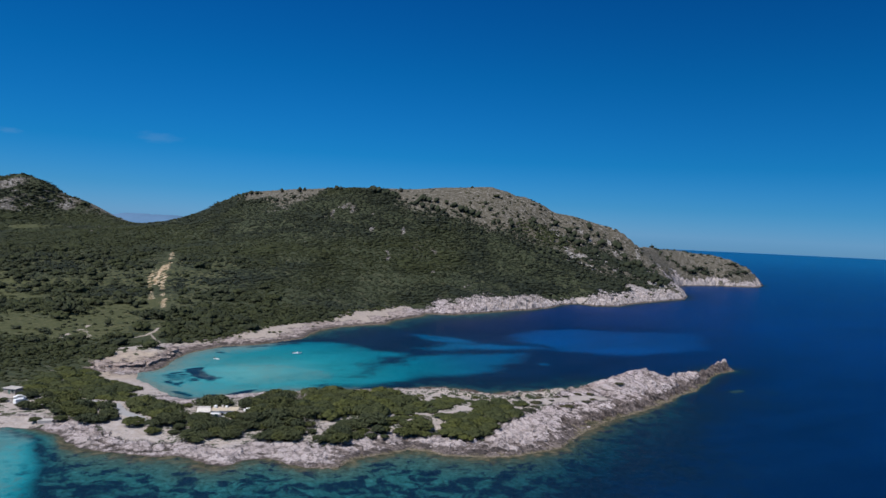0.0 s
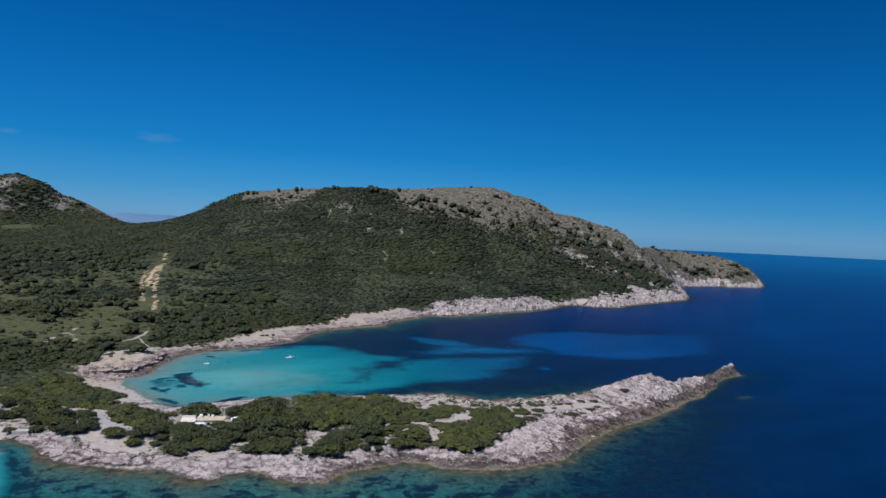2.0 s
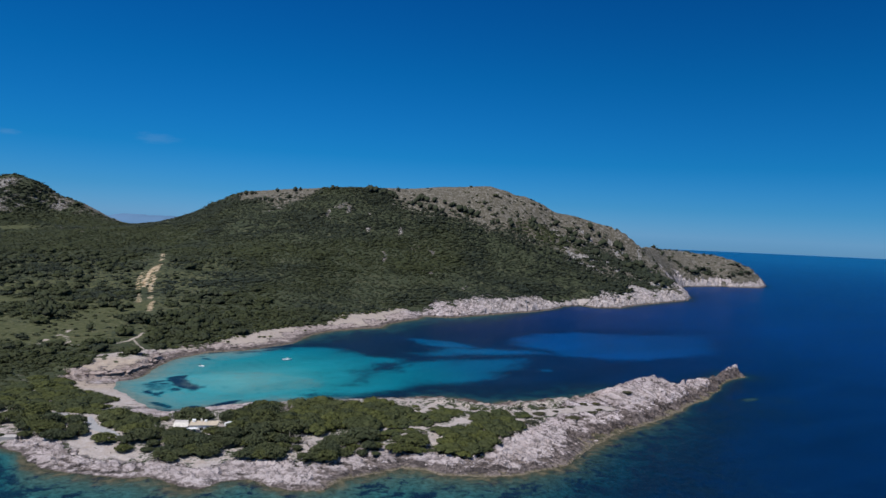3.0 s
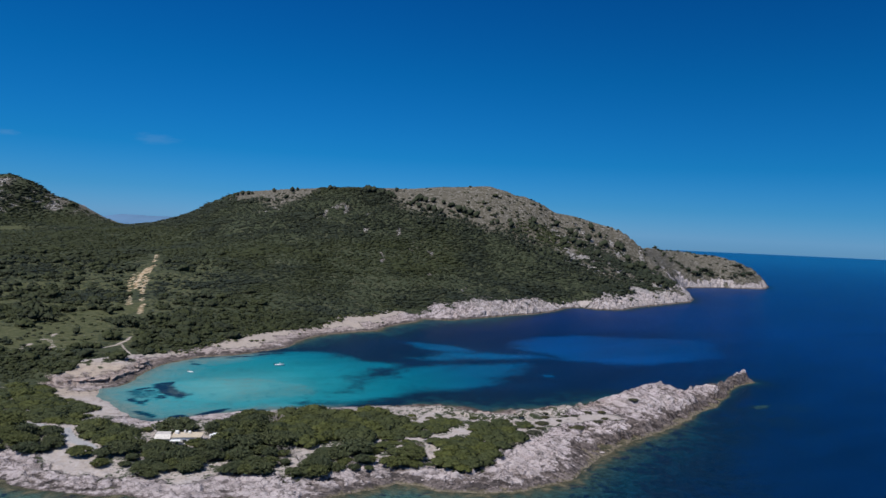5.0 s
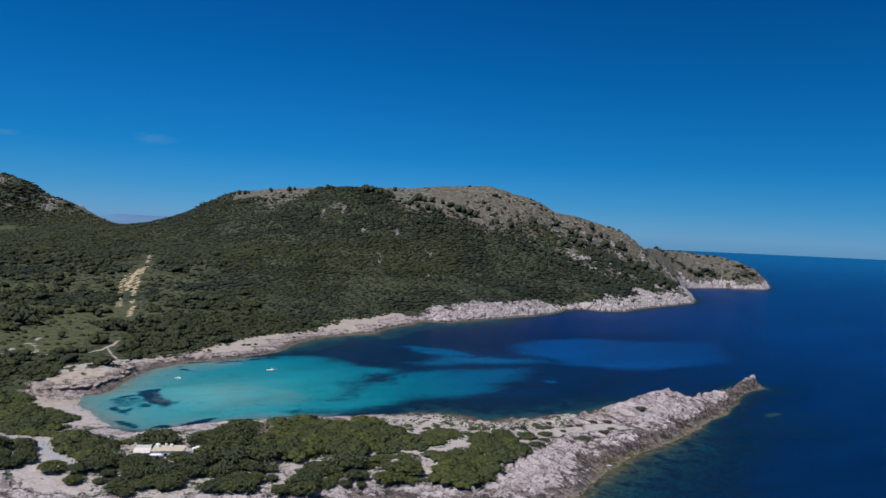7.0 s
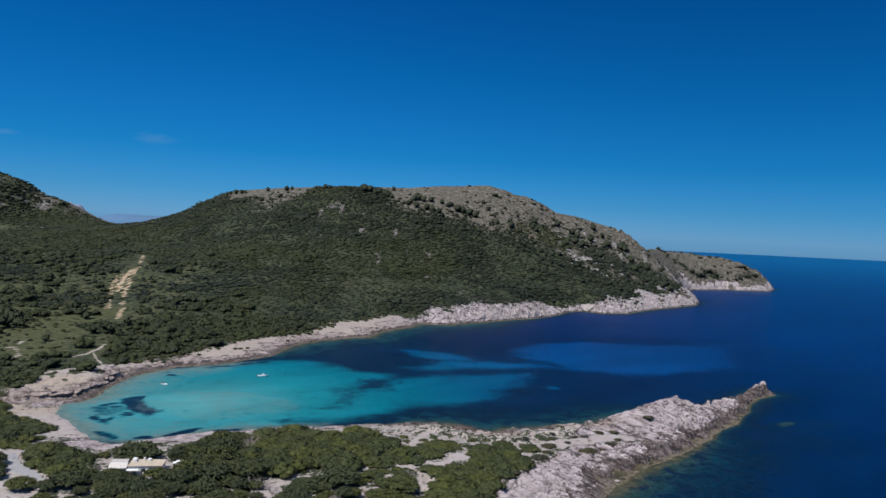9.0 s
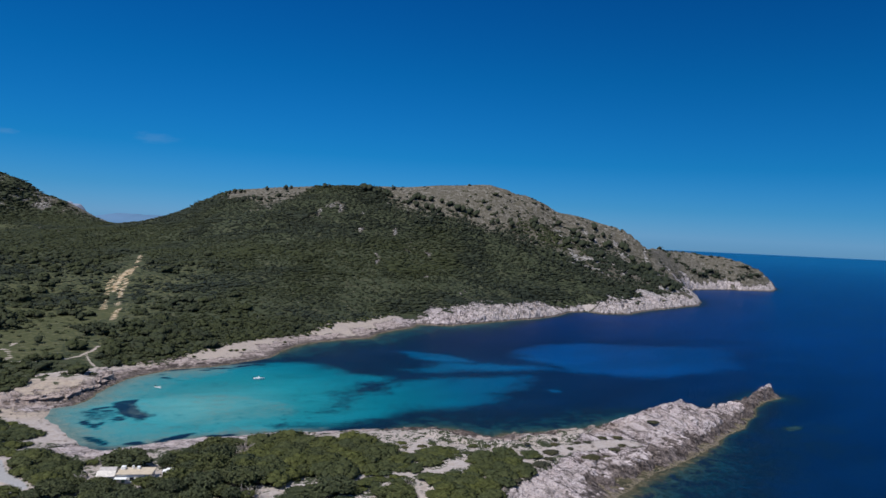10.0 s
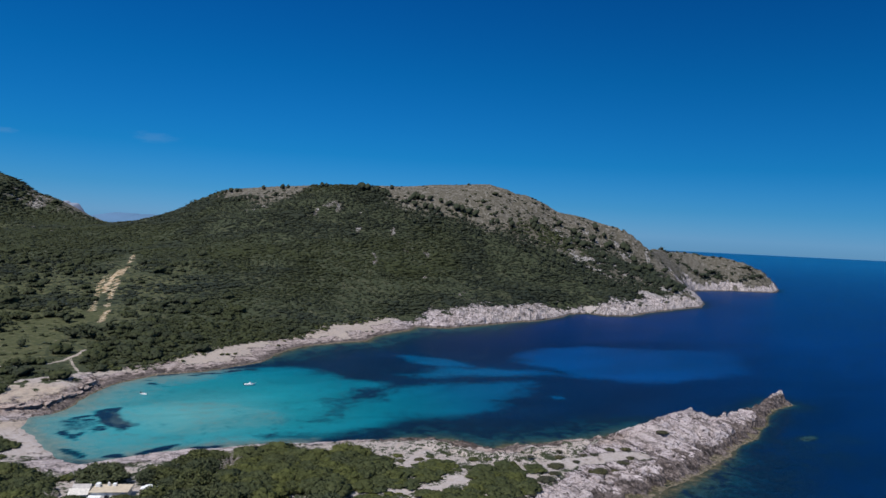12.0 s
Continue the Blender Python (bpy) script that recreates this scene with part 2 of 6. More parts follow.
def sea_material():
    m, n, l, b = material("clear_sea_water", 0.28, 0.035)
    b.inputs["IOR"].default_value = 1.17
    p = coords(n)
    mid = noise_tex(n, l, p, 0.055, 6, 0.62, 0.5)
    fine = noise_tex(n, l, p, 0.30, 6, 0.7, 0.25)
    away = attr(n, "away")
    bottom = ramp(n, l, away, [(0.0, (0.060, 0.250, 0.262)), (0.10, (0.010, 0.176, 0.210)), (0.17, (0.002, 0.125, 0.172)), (0.28, (0.0004, 0.073, 0.152)), (0.50, (0.0002, 0.042, 0.152)), (0.75, (0.0002, 0.030, 0.120)), (1.0, (0.0002, 0.028, 0.116))])
    weed = ramp(n, l, away, [(0.0, (0.006, 0.024, 0.046)), (0.25, (0.002, 0.017, 0.045)), (0.6, (0.0002, 0.0138, 0.058)), (1.0, (0.0002, 0.0190, 0.090))])
    j = calc(n, l, "ADD", calc(n, l, "MULTIPLY", calc(n, l, "SUBTRACT", mid, 0.5), 1.6), calc(n, l, "MULTIPLY", calc(n, l, "SUBTRACT", fine, 0.5), 1.7))
    clear = ramp(n, l, calc(n, l, "ADD", attr(n, "sand"), j), [(0.22, 0.0), (0.82, 1.0)])
    c = mix(n, l, clear, weed, bottom)
    # haze painted into the water's colour: the sea pales with distance
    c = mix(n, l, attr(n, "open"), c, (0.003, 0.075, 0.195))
    slick = noise_tex(n, l, p, 0.011, 5, 0.62, 0.8, ((1.0, 3.0, 1.0), (0, 0, 0.5)))
    c = mix(n, l, 1.0, c, ramp(n, l, slick, [(0.36, 0.86), (0.66, 1.2)]), "MULTIPLY")
    # shelving rock under shallow water, teal where it is clean and dark where weed grows on it
    shelf = attr(n, "shelf")
    lagoon = attr(n, "lagoon")
    beds = noise_tex(n, l, p, 0.13, 9, 0.74, 0.4)
    cracks = noise_tex(n, l, p, 0.55, 6, 0.72, 0.8)
    clean = mix(n, l, lagoon, ramp(n, l, shelf, [(0.05, (0.0006, 0.011, 0.040)), (0.30, (0.0014, 0.0145, 0.040)), (0.60, (0.0040, 0.029, 0.047)), (0.88, (0.024, 0.048, 0.042))]),
                ramp(n, l, shelf, [(0.05, (0.002, 0.028, 0.060)), (0.25, (0.007, 0.056, 0.076)), (0.55, (0.017, 0.088, 0.094)), (0.88, (0.045, 0.080, 0.066))]))
    clean = mix(n, l, 1.0, clean, ramp(n, l, cracks, [(0.36, 0.5), (0.5, 1.0), (0.64, 1.55)]), "MULTIPLY")
    kelp = ramp(n, l, cracks, [(0.35, (0.0018, 0.0095, 0.026)), (0.65, (0.004, 0.020, 0.042))])
    tangle = ramp(n, l, calc(n, l, "ADD", beds, calc(n, l, "ADD", calc(n, l, "MULTIPLY", calc(n, l, "SUBTRACT", cracks, 0.5), 0.25), calc(n, l, "MULTIPLY", shelf, -0.16))), [(0.40, 0.0), (0.45, 0.95)])
    reefc = mix(n, l, tangle, clean, kelp)
    c = mix(n, l, ramp(n, l, calc(n, l, "ADD", shelf, calc(n, l, "MULTIPLY", j, 0.3)), [(0.05, 0.0), (0.30, 0.95)]), c, reefc)
    # pale sand under a hand's depth of water in the cove
    pale = ramp(n, l, fine, [(0.35, (0.10, 0.19, 0.18)), (0.65, (0.19, 0.25, 0.22))])
    c = mix(n, l, ramp(n, l, calc(n, l, "ADD", attr(n, "shoal"), calc(n, l, "MULTIPLY", j, 0.35)), [(0.30, 0.0), (0.95, 0.75)]), c, pale)
    edge = ramp(n, l, calc(n, l, "ADD", shelf, calc(n, l, "MULTIPLY", j, 0.2)), [(0.82, 0.0), (0.97, 0.95)])
    edgec = ramp(n, l, fine, [(0.38, (0.022, 0.026, 0.018)), (0.5, (0.060, 0.056, 0.036)), (0.64, (0.125, 0.110, 0.070))])
    c = mix(n, l, edge, c, edgec)
    l.new(c, b.inputs["Base Color"])
    wave = noise_tex(n, l, p, 0.9, 4, 0.6, 0.3, ((1.0, 2.0, 1.0), (0, 0, 0.5)))
    bump(n, l, b, wave, 0.5, 0.6)
    return m


def foliage_material(name, dark, mid, light):
    m, n, l, b = material(name, 0.7, 0.2)
    g = n.new("ShaderNodeNewGeometry")
    info = n.new("ShaderNodeObjectInfo")
    leaf = ramp(n, l, g.outputs["Random Per Island"], [(0.0, dark), (0.5, mid), (1.0, light)])
    grain = noise_tex(n, l, g.outputs["Position"], 1.3, 5, 0.75)
    leaf = mix(n, l, 1.0, leaf, ramp(n, l, grain, [(0.32, 0.62), (0.68, 1.38)]), "MULTIPLY")
    tint = calc(n, l, "ADD", attr(n, "tint"), calc(n, l, "MULTIPLY", info.outputs["Random"], 0.75), True)
    shade = ramp(n, l, tint, [(0.0, (0.76, 0.82, 0.95)), (0.5, (1.0, 1.0, 0.98)), (1.0, (1.34, 1.27, 0.82))])
    c = mix(n, l, 1.0, leaf, shade, "MULTIPLY")
    l.new(c, b.inputs["Base Color"])
    # needles face every way: the crown as a whole scatters light more evenly than a smooth dome
    even = n.new("ShaderNodeVectorMath")
    even.operation = "MULTIPLY_ADD"
    l.new(g.outputs["Normal"], even.inputs[0])
    even.inputs[1].default_value = (0.5, 0.5, 0.5)
    # sprays of needles lean every way
    sprays = n.new("ShaderNodeTexNoise")
    sprays.inputs["Scale"].default_value = 0.8
    sprays.inputs["Detail"].default_value = 4
    sprays.inputs["Roughness"].default_value = 0.75
    l.new(g.outputs["Position"], sprays.inputs["Vector"])
    lean = n.new("ShaderNodeVectorMath")
    lean.operation = "MULTIPLY_ADD"
    l.new(sprays.outputs["Color"], lean.inputs[0])
    lean.inputs[1].default_value = (1.6, 1.6, 1.2)
    lean.inputs[2].default_value = (-0.8, -0.8, -0.1)
    l.new(lean.outputs[0], even.inputs[2])
    unit = n.new("ShaderNodeVectorMath")
    unit.operation = "NORMALIZE"
    l.new(even.outputs[0], unit.inputs[0])
    l.new(unit.outputs[0], b.inputs["Normal"])
    glow = n.new("ShaderNodeBsdfTranslucent")
    l.new(unit.outputs[0], glow.inputs["Normal"])
    l.new(c, glow.inputs["Color"])
    both = n.new("ShaderNodeMixShader")
    both.inputs[0].default_value = 0.35
    l.new(b.outputs[0], both.inputs[1])
    l.new(glow.outputs[0], both.inputs[2])
    l.new(both.outputs[0], n["Material Output"].inputs["Surface"])
    return m


def plain(name, color, rough=0.8, spec=0.3, grain=6.0, amount=0.25, metallic=0.0):
    m, n, l, b = material(name, rough, spec)
    b.inputs["Metallic"].default_value = metallic
    f = noise_tex(n, l, coords(n), grain, 4, 0.6)
    lo = tuple(v * (1 - amount) for v in color)
    hi = tuple(min(1.0, v * (1 + amount)) for v in color)
    l.new(ramp(n, l, f, [(0.3, lo), (0.7, hi)]), b.inputs["Base Color"])
    return m


GROUND = ground_material()
SEA = sea_material()
PINE = foliage_material("pine_needles", (0.034, 0.042, 0.028), (0.039, 0.049, 0.031), (0.045, 0.056, 0.034))
SHRUB = foliage_material("shrub_leaves", (0.056, 0.067, 0.026), (0.070, 0.082, 0.032), (0.090, 0.101, 0.041))
THORN = foliage_material("thorny_scrub_leaves", (0.052, 0.052, 0.032), (0.064, 0.063, 0.038), (0.081, 0.078, 0.049))
HEADLAND_PINE = foliage_material("sunlit_pine_needles", (0.050, 0.061, 0.030), (0.072, 0.086, 0.041), (0.104, 0.117, 0.056))
DEADWOOD = plain("bleached_dead_wood", (0.27, 0.24, 0.215), 0.95, 0.1, 3.0, 0.3)
BARK = plain("pine_bark", (0.13, 0.10, 0.08), 0.95, 0.1)
# ---- landform: coastline, ridges, heights ----
def lattice(ix, iy, seed):
    h = (ix * 374761393 + iy * 668265263 + seed * 1274126177) & 0xFFFFFFFF
    h = ((h ^ (h >> 13)) * 1274126177) & 0xFFFFFFFF
    return ((h ^ (h >> 16)) & 0xFFFF) / 65535.0


def vnoise(x, y, seed=0):
    """Smooth value noise, 0 to 1."""
    x, y = np.asarray(x, float), np.asarray(y, float)
    fx, fy = np.floor(x), np.floor(y)
    ix, iy = fx.astype(np.int64) + 50000, fy.astype(np.int64) + 50000
    u, v = x - fx, y - fy
    u, v = u * u * (3 - 2 * u), v * v * (3 - 2 * v)
    a, b = lattice(ix, iy, seed), lattice(ix + 1, iy, seed)
    c, d = lattice(ix, iy + 1, seed), lattice(ix + 1, iy + 1, seed)
    return (a * (1 - u) + b * u) * (1 - v) + (c * (1 - u) + d * u) * v


def fbm(x, y, size, octaves=4, seed=0):
    """Fractal noise about 0, within about -1 to 1; size: metres of the largest lumps."""
    total, gain, freq, norm = 0.0, 1.0, 1.0 / size, 0.0
    for k in range(octaves):
        total = total + gain * (vnoise(x * freq + 17.3 * k, y * freq - 9.1 * k, seed + k) * 2 - 1)
        norm += gain
        gain *= 0.5
        freq *= 2.03
    return total / norm


def smooth(a, b, x):
    t = np.clip((x - a) / (b - a), 0, 1)
    return t * t * (3 - 2 * t)


SOUTH_SHORE = [(-1500, 60), (-420, 170), (-230, 222), (-150, 244), (-129, 249), (-116, 246), (-111, 244), (-106, 237), (-100, 231), (-92, 227), (-83, 225),
               (-74, 224), (-66, 226), (-60, 223), (-55, 218), (-50.5, 216), (-45.5, 222), (-40, 225), (-35.5, 223), (-31, 220), (-24.7, 218), (-16.4, 219),
               (-11, 227), (-2, 232), (5.5, 238), (12, 237), (19, 233), (32, 233), (41, 235), (49, 240), (58, 245), (62, 251), (65, 258), (71, 267), (81, 279), (94, 292), (107, 304)]
POINT_SHORE = [(121, 319), (135, 336), (147, 346), (156, 361), (170, 383), (182, 397), (193, 404.5), (193, 412), (185, 412),
               (169, 395), (151, 378), (132, 366), (112, 355)]
COVE_SHORE = [(95, 347), (82, 338), (61, 329), (49, 325), (43.5, 320), (38, 323), (28, 330), (9, 329), (-17, 323), (-32, 320),
              (-46, 316), (-62, 308), (-75, 299), (-82, 294), (-88, 296), (-97, 305), (-105, 314), (-116, 329), (-120, 341), (-115, 346), (-113, 353), (-114, 366),
              (-113, 394), (-107, 406), (-102, 418), (-85, 427), (-77, 437), (-67, 450), (-61, 458), (-59, 478), (-52, 500), (-43, 513),
              (-27, 526), (-12, 536), (-7, 556), (3, 573)]
NORTH_SHORE = [(16, 594), (20, 609), (46, 611), (70, 633), (98, 658), (125, 676), (148, 705), (163, 735), (184, 748), (197, 735), (225, 744), (266, 792), (311, 832),
               (340, 862), (361, 907), (372, 960), (392, 1040), (431, 1103), (496, 1135), (526, 1133), (569, 1144),
               (607, 1197), (612, 1240), (560, 1400), (500, 1700), (300, 2300), (-1500, 2300)]
COAST = SOUTH_SHORE + POINT_SHORE + COVE_SHORE + NORTH_SHORE

# crest lines: x, y, height
HILL_CREST = [(-1300, 1450, 140), (-800, 1450, 129), (-748, 1450, 138), (-705, 1450, 123), (-651, 1450, 95), (-575, 1400, 66), (-503, 1320, 54),
              (-446, 1270, 51), (-390, 1245, 56), (-352, 1240, 72), (-305, 1240, 95), (-251, 1200, 116), (-162, 1150, 122),
              (-81, 1100, 126), (-3, 1100, 127), (65, 1100, 133), (126, 1100, 137), (176, 1090, 124), (236, 1080, 100),
              (306, 1080, 85), (343, 1060, 57)]
CAPE_CREST = [(343, 1060, 56), (420, 1200, 53), (470, 1240, 52), (531, 1235, 46), (557, 1225, 40), (583, 1215, 29), (602, 1212, 11)]
POINT_CREST = [(-180, 300, 3.0), (-80, 270, 1.8), (-30, 272, 3.6), (25, 285, 5.0), (60, 305, 4.2), (88, 323, 4), (104, 335, 6.8), (117, 346, 9.2),
               (126, 353, 7.0), (137, 360, 2.8), (150, 369, 2.6), (164, 384, 0.8), (171, 391, 1.2), (176, 397, 2.2), (180, 401, 6.0), (184, 404.5, 10.0), (190, 408.5, 10.0)]



def fractured(x, y, size, seed):
    """Broken rock: cells of about that size, each a slab with a height and a lean of its own."""
    u, v = x / size, y / size
    iu, iv = np.floor(u).astype(np.int64), np.floor(v).astype(np.int64)
    best, out = np.full(np.shape(x), 9.0), np.zeros(np.shape(x))
    for du in (-1, 0, 1):
        for dv in (-1, 0, 1):
            a, b = iu + du + 40000, iv + dv + 40000
            px, py = u - (iu + du + lattice(a, b, seed)), v - (iv + dv + lattice(a, b, seed + 1))
            d = px * px + py * py
            slab = lattice(a, b, seed + 2) - 0.5 + 0.9 * ((lattice(a, b, seed + 3) - 0.5) * px + (lattice(a, b, seed + 4) - 0.5) * py)
            out = np.where(d < best, slab, out)
            best = np.minimum(best, d)
    return out


def shore_distance(x, y):
    """Metres inland from the coastline, negative out at sea."""
    best = np.full(x.shape, 1e9)
    inside = np.zeros(x.shape, bool)
    for (x0, y0), (x1, y1) in zip(COAST, COAST[1:] + COAST[:1]):
        dx, dy = x1 - x0, y1 - y0
        t = np.clip(((x - x0) * dx + (y - y0) * dy) / (dx * dx + dy * dy), 0, 1)
        best = np.minimum(best, (x - x0 - t * dx) ** 2 + (y - y0 - t * dy) ** 2)
        if y0 != y1:
            inside ^= ((y0 > y) != (y1 > y)) & (x < x0 + (y - y0) * dx / dy)
    return np.where(inside, 1, -1) * np.sqrt(best)


def crest(x, y, line, blend):
    """Distance to a crest line and the crest's height near by."""
    best = np.full(x.shape, 1e9)
    total, weight = np.zeros(x.shape), np.zeros(x.shape)
    for (x0, y0, z0), (x1, y1, z1) in zip(line, line[1:]):
        dx, dy = x1 - x0, y1 - y0
        t = np.clip(((x - x0) * dx + (y - y0) * dy) / (dx * dx + dy * dy), 0, 1)
        d = (x - x0 - t * dx) ** 2 + (y - y0 - t * dy) ** 2
        w = 1 / (d + blend) ** 2.5 * (dx * dx + dy * dy) ** 0.5
        total += w * (z0 + t * (z1 - z0))
        weight += w
        best = np.minimum(best, d)
    return np.sqrt(best), total / weight


LEDGE_TOP = [(-152, 349), (-140, 342), (-130, 343.5), (-122, 350), (-118.5, 358), (-118, 375), (-118, 392), (-125, 402), (-138, 392), (-150, 372)]


def land(x, y):
    """Height of the ground and metres inland."""
    wx = x + 2.2 * fbm(x, y, 22, 4, 3) + 0.9 * fbm(x, y, 4, 2, 5)
    wy = y + 2.2 * fbm(x, y, 22, 4, 13) + 0.9 * fbm(x, y, 4, 2, 15)
    s = shore_distance(wx, wy)
    inland = np.maximum(s, 0)
    far, h = crest(x, y, HILL_CREST, 900.0)
    up = inland / (inland + far + 1e-6)
    z = h * up ** (1.15 + 0.75 * smooth(-60, -300, x))
    z = z * smooth(260, 0, y - np.interp(x, [c[0] for c in HILL_CREST], [c[1] for c in HILL_CREST]) - 15)
    d, h = crest(x, y, CAPE_CREST, 100.0)
    z = np.maximum(z, np.where(y > 880, h * (inland / (inland + d + 1e-6)) ** 0.85, 0))
    d, h = crest(x, y, POINT_CREST, 6.0)
    east = smooth(40, 90, x)
    low = h * (inland / (inland + d + 1e-6)) ** (0.7 - 0.1 * east)
    # a wave-cut bench and a scarp on the seaward side of the point
    seaward = smooth(-3, 4, np.interp(x, [55, 88, 117, 150, 189], [300, 323, 346, 369, 409]) - y) * smooth(50, 75, x) * smooth(430, 415, y)
    low = low * (1 - seaward * 0.85 * (1 - smooth(2.5, 5.5, inland + 2.5 * fbm(x, y, 11, 3, 47))))
    near = smooth(430, 380, y)
    steep = smooth(10, 60, x) * smooth(560, 640, y)
    step = 1.2 + steep * (1.5 + 5.5 * vnoise(x / 30, y / 30, 27)) * smooth(430, 380, x)
    cliff = step * (1 - np.exp(-inland / (5.0 + 5.0 * vnoise(x / 17, y / 17, 28)))) * smooth(330, 380, y) * (1 - up)
    z = np.maximum(z, near * low) + cliff
    # ledges of tilted limestone along the shore, soft lumps inland
    wide = 9 + 13 * smooth(-60, 0, x) * near + 10 * steep
    rough = np.maximum(smooth(wide + 12, wide - 4, inland), smooth(-6, 8, x - 0.67 * (y - 251) - 32.5) * near)
    rough = rough * (1 - 0.85 * near_line(x, y, BARE_STRIP, 7.5))
    across = ((0.45 - 1.0 * steep) * x + 0.89 * y) / (4.2 + 5 * steep) + 1.3 * fbm(x, y, 16, 3, 33)
    tilt = across - np.floor(across)
    along = (0.78 * x + 0.62 * y) / 3.4 + 1.1 * fbm(x, y, 12, 3, 37)
    beds = smooth(55, 80, x) * near
    tilt = tilt * (1 - beds) + beds * 0.75 * (along - np.floor(along))
    slab = (0.38 * x - 0.92 * y) / (2.6 + 4 * steep) + 1.6 * fbm(x, y, 9, 3, 35)
    split = slab - np.floor(slab)
    ridged = 1 - 2.4 * np.abs(fbm(1.2 * x + 0.5 * y, y - 0.3 * x, 8, 4, 31))
    crag = (1.45 - 0.45 * near) * (tilt ** 2.2 - 0.3) + 0.55 * (split - 0.5) + 0.6 * ridged + 0.18 * fbm(x, y, 2.6, 3, 41)
    lumps = fbm(0.9 * x + 0.5 * y, 0.55 * y - 0.3 * x, 7, 3, 45) * 5
    blocks = lumps - np.floor(lumps)
    crag = crag + beds * (0.9 * (smooth(0.0, 0.85, blocks) - 0.5) + 0.25 * np.floor(lumps))
    du, dv = 1.7 * (0.66 * x + 0.75 * y), 0.9 * (0.75 * x - 0.66 * y)
    bend = 1.4 * fbm(x, y, 9, 3, 49)
    broken = 2.1 * fractured(du + bend, dv - bend, 7.5, 201) + (1 - 0.75 * steep) * (0.85 * fractured(du - bend, dv + bend, 3.0, 211) + 0.22 * fractured(du, dv, 1.4, 221))
    # joints that run down the slope of the point
    joint = np.abs(fbm(1.7 * (0.66 * x + 0.75 * y) + bend, 0.5 * (0.75 * x - 0.66 * y), 9, 3, 53))
    broken = broken - beds * 2.6 * smooth(0.075, 0.0, joint)
    foot = 0.4 + 0.6 * smooth(15, 6, inland) + 0.6 * smooth(135, 155, x) * near
    crag = 0.5 * crag * (1 - 0.4 * beds) + broken * (0.6 + beds * (1.6 * np.minimum(foot, 1) - 0.6) + 0.5 * steep)
    z = z + smooth(0, 4 - 2.6 * smooth(130, 155, x) * near, inland) * rough * crag * (0.55 + 0.75 * vnoise(x / 30, y / 30, 43)) * (1 + 0.7 * steep) * (1 - 0.6 * smooth(395, 430, y) * smooth(30, 5, x)) * (1 - 0.68 * smooth(283, 296, y) * smooth(350, 335, y) * smooth(30, 5, x)) * (1 + 0.3 * smooth(130, 150, x) * near) * (1 - 0.45 * smooth(-80, -95, x) * smooth(325, 340, y))
    gully = smooth(0, 130, far) * smooth(40, 250, inland) * smooth(380, 600, y)
    z = z + gully * (9 * fbm(x, y, 150, 4, 51) + 1.2 * fbm(x, y, 18, 3, 55))
    # a ledge with a sharp brow above the beach at the head of the cove
    rag = 2.5 * fractured(x, y, 5.0, 231)
    brow = within(x + rag, y + rag, LEDGE_TOP, 6.0)
    z = z + 1.7 * smooth(0.44, 0.60, brow) + 0.6 * brow * fractured(x, 1.6 * y, 3.2, 241)
    # the low beach at the head of the cove
    beach = smooth(1.2, 0.7, np.hypot((x + 112) / 32, (y - 315) / 30)) * smooth(26, 6, inland)
    z = z * (1 - 0.75 * beach * (1 - smooth(0.44, 0.60, brow)))
    shelf = np.where(s > 0, 0.25 * smooth(0, 1.5, s), np.maximum(-6, 0.22 * s + 0.35 * fbm(x, y, 5, 3, 61) * smooth(0, -3, s)))
    return z + shelf, s


# ---- ground and sea ----
def steps(*runs):
    """Grid lines: runs of (from, to, spacing)."""
    out = []
    for a, b, d in runs:
        out += list(np.linspace(a, b, max(1, int(round((b - a) / d))), endpoint=False))
    return np.array(out + [runs[-1][1]])


def grid_mesh(name, gx, gy, z, keep, fields):
    """A sheet over the grid, with the cells named by keep, and fields as point attributes."""
    nx, ny = len(gx), len(gy)
    cx, cy = np.meshgrid(gx, gy)
    k = np.arange(nx * ny).reshape(ny, nx)
    quads = np.stack([k[:-1, :-1], k[:-1, 1:], k[1:, 1:], k[1:, :-1]], -1)
    kc = keep[:-1, :-1] | keep[:-1, 1:] | keep[1:, 1:] | keep[1:, :-1]
    quads = quads[kc]
    used = np.unique(quads)
    back_to = np.zeros(nx * ny, np.int64)
    back_to[used] = np.arange(len(used))
    co = np.stack([cx.ravel(), cy.ravel(), z.ravel()], -1)[used]
    me = raw_mesh(name, co, back_to[quads])
    for key, f in fields.items():
        a = me.attributes.new(key, "FLOAT", "POINT")
        a.data.foreach_set("value", f.ravel()[used].astype(np.float32))
    me.polygons.foreach_set("use_smooth", np.ones(len(quads), bool))
    return me


def raw_mesh(name, co, faces):
    me = bpy.data.meshes.new(name)
    n = faces.shape[1]
    me.vertices.add(len(co))
    me.vertices.foreach_set("co", co.astype(np.float32).ravel())
    me.loops.add(faces.size)
    me.loops.foreach_set("vertex_index", faces.astype(np.int32).ravel())
    me.polygons.add(len(faces))
    me.polygons.foreach_set("loop_start", np.arange(0, faces.size, n, dtype=np.int32))
    me.update(calc_edges=True)
    return me


def near_line(x, y, pts, width):
    """1 on a line through pts, falling to 0 at width."""
    best = np.full(x.shape, 1e9)
    for (x0, y0), (x1, y1) in zip(pts, pts[1:]):
        dx, dy = x1 - x0, y1 - y0
        t = np.clip(((x - x0) * dx + (y - y0) * dy) / (dx * dx + dy * dy), 0, 1)
        best = np.minimum(best, (x - x0 - t * dx) ** 2 + (y - y0 - t * dy) ** 2)
    return smooth(width, width * 0.4, np.sqrt(best))


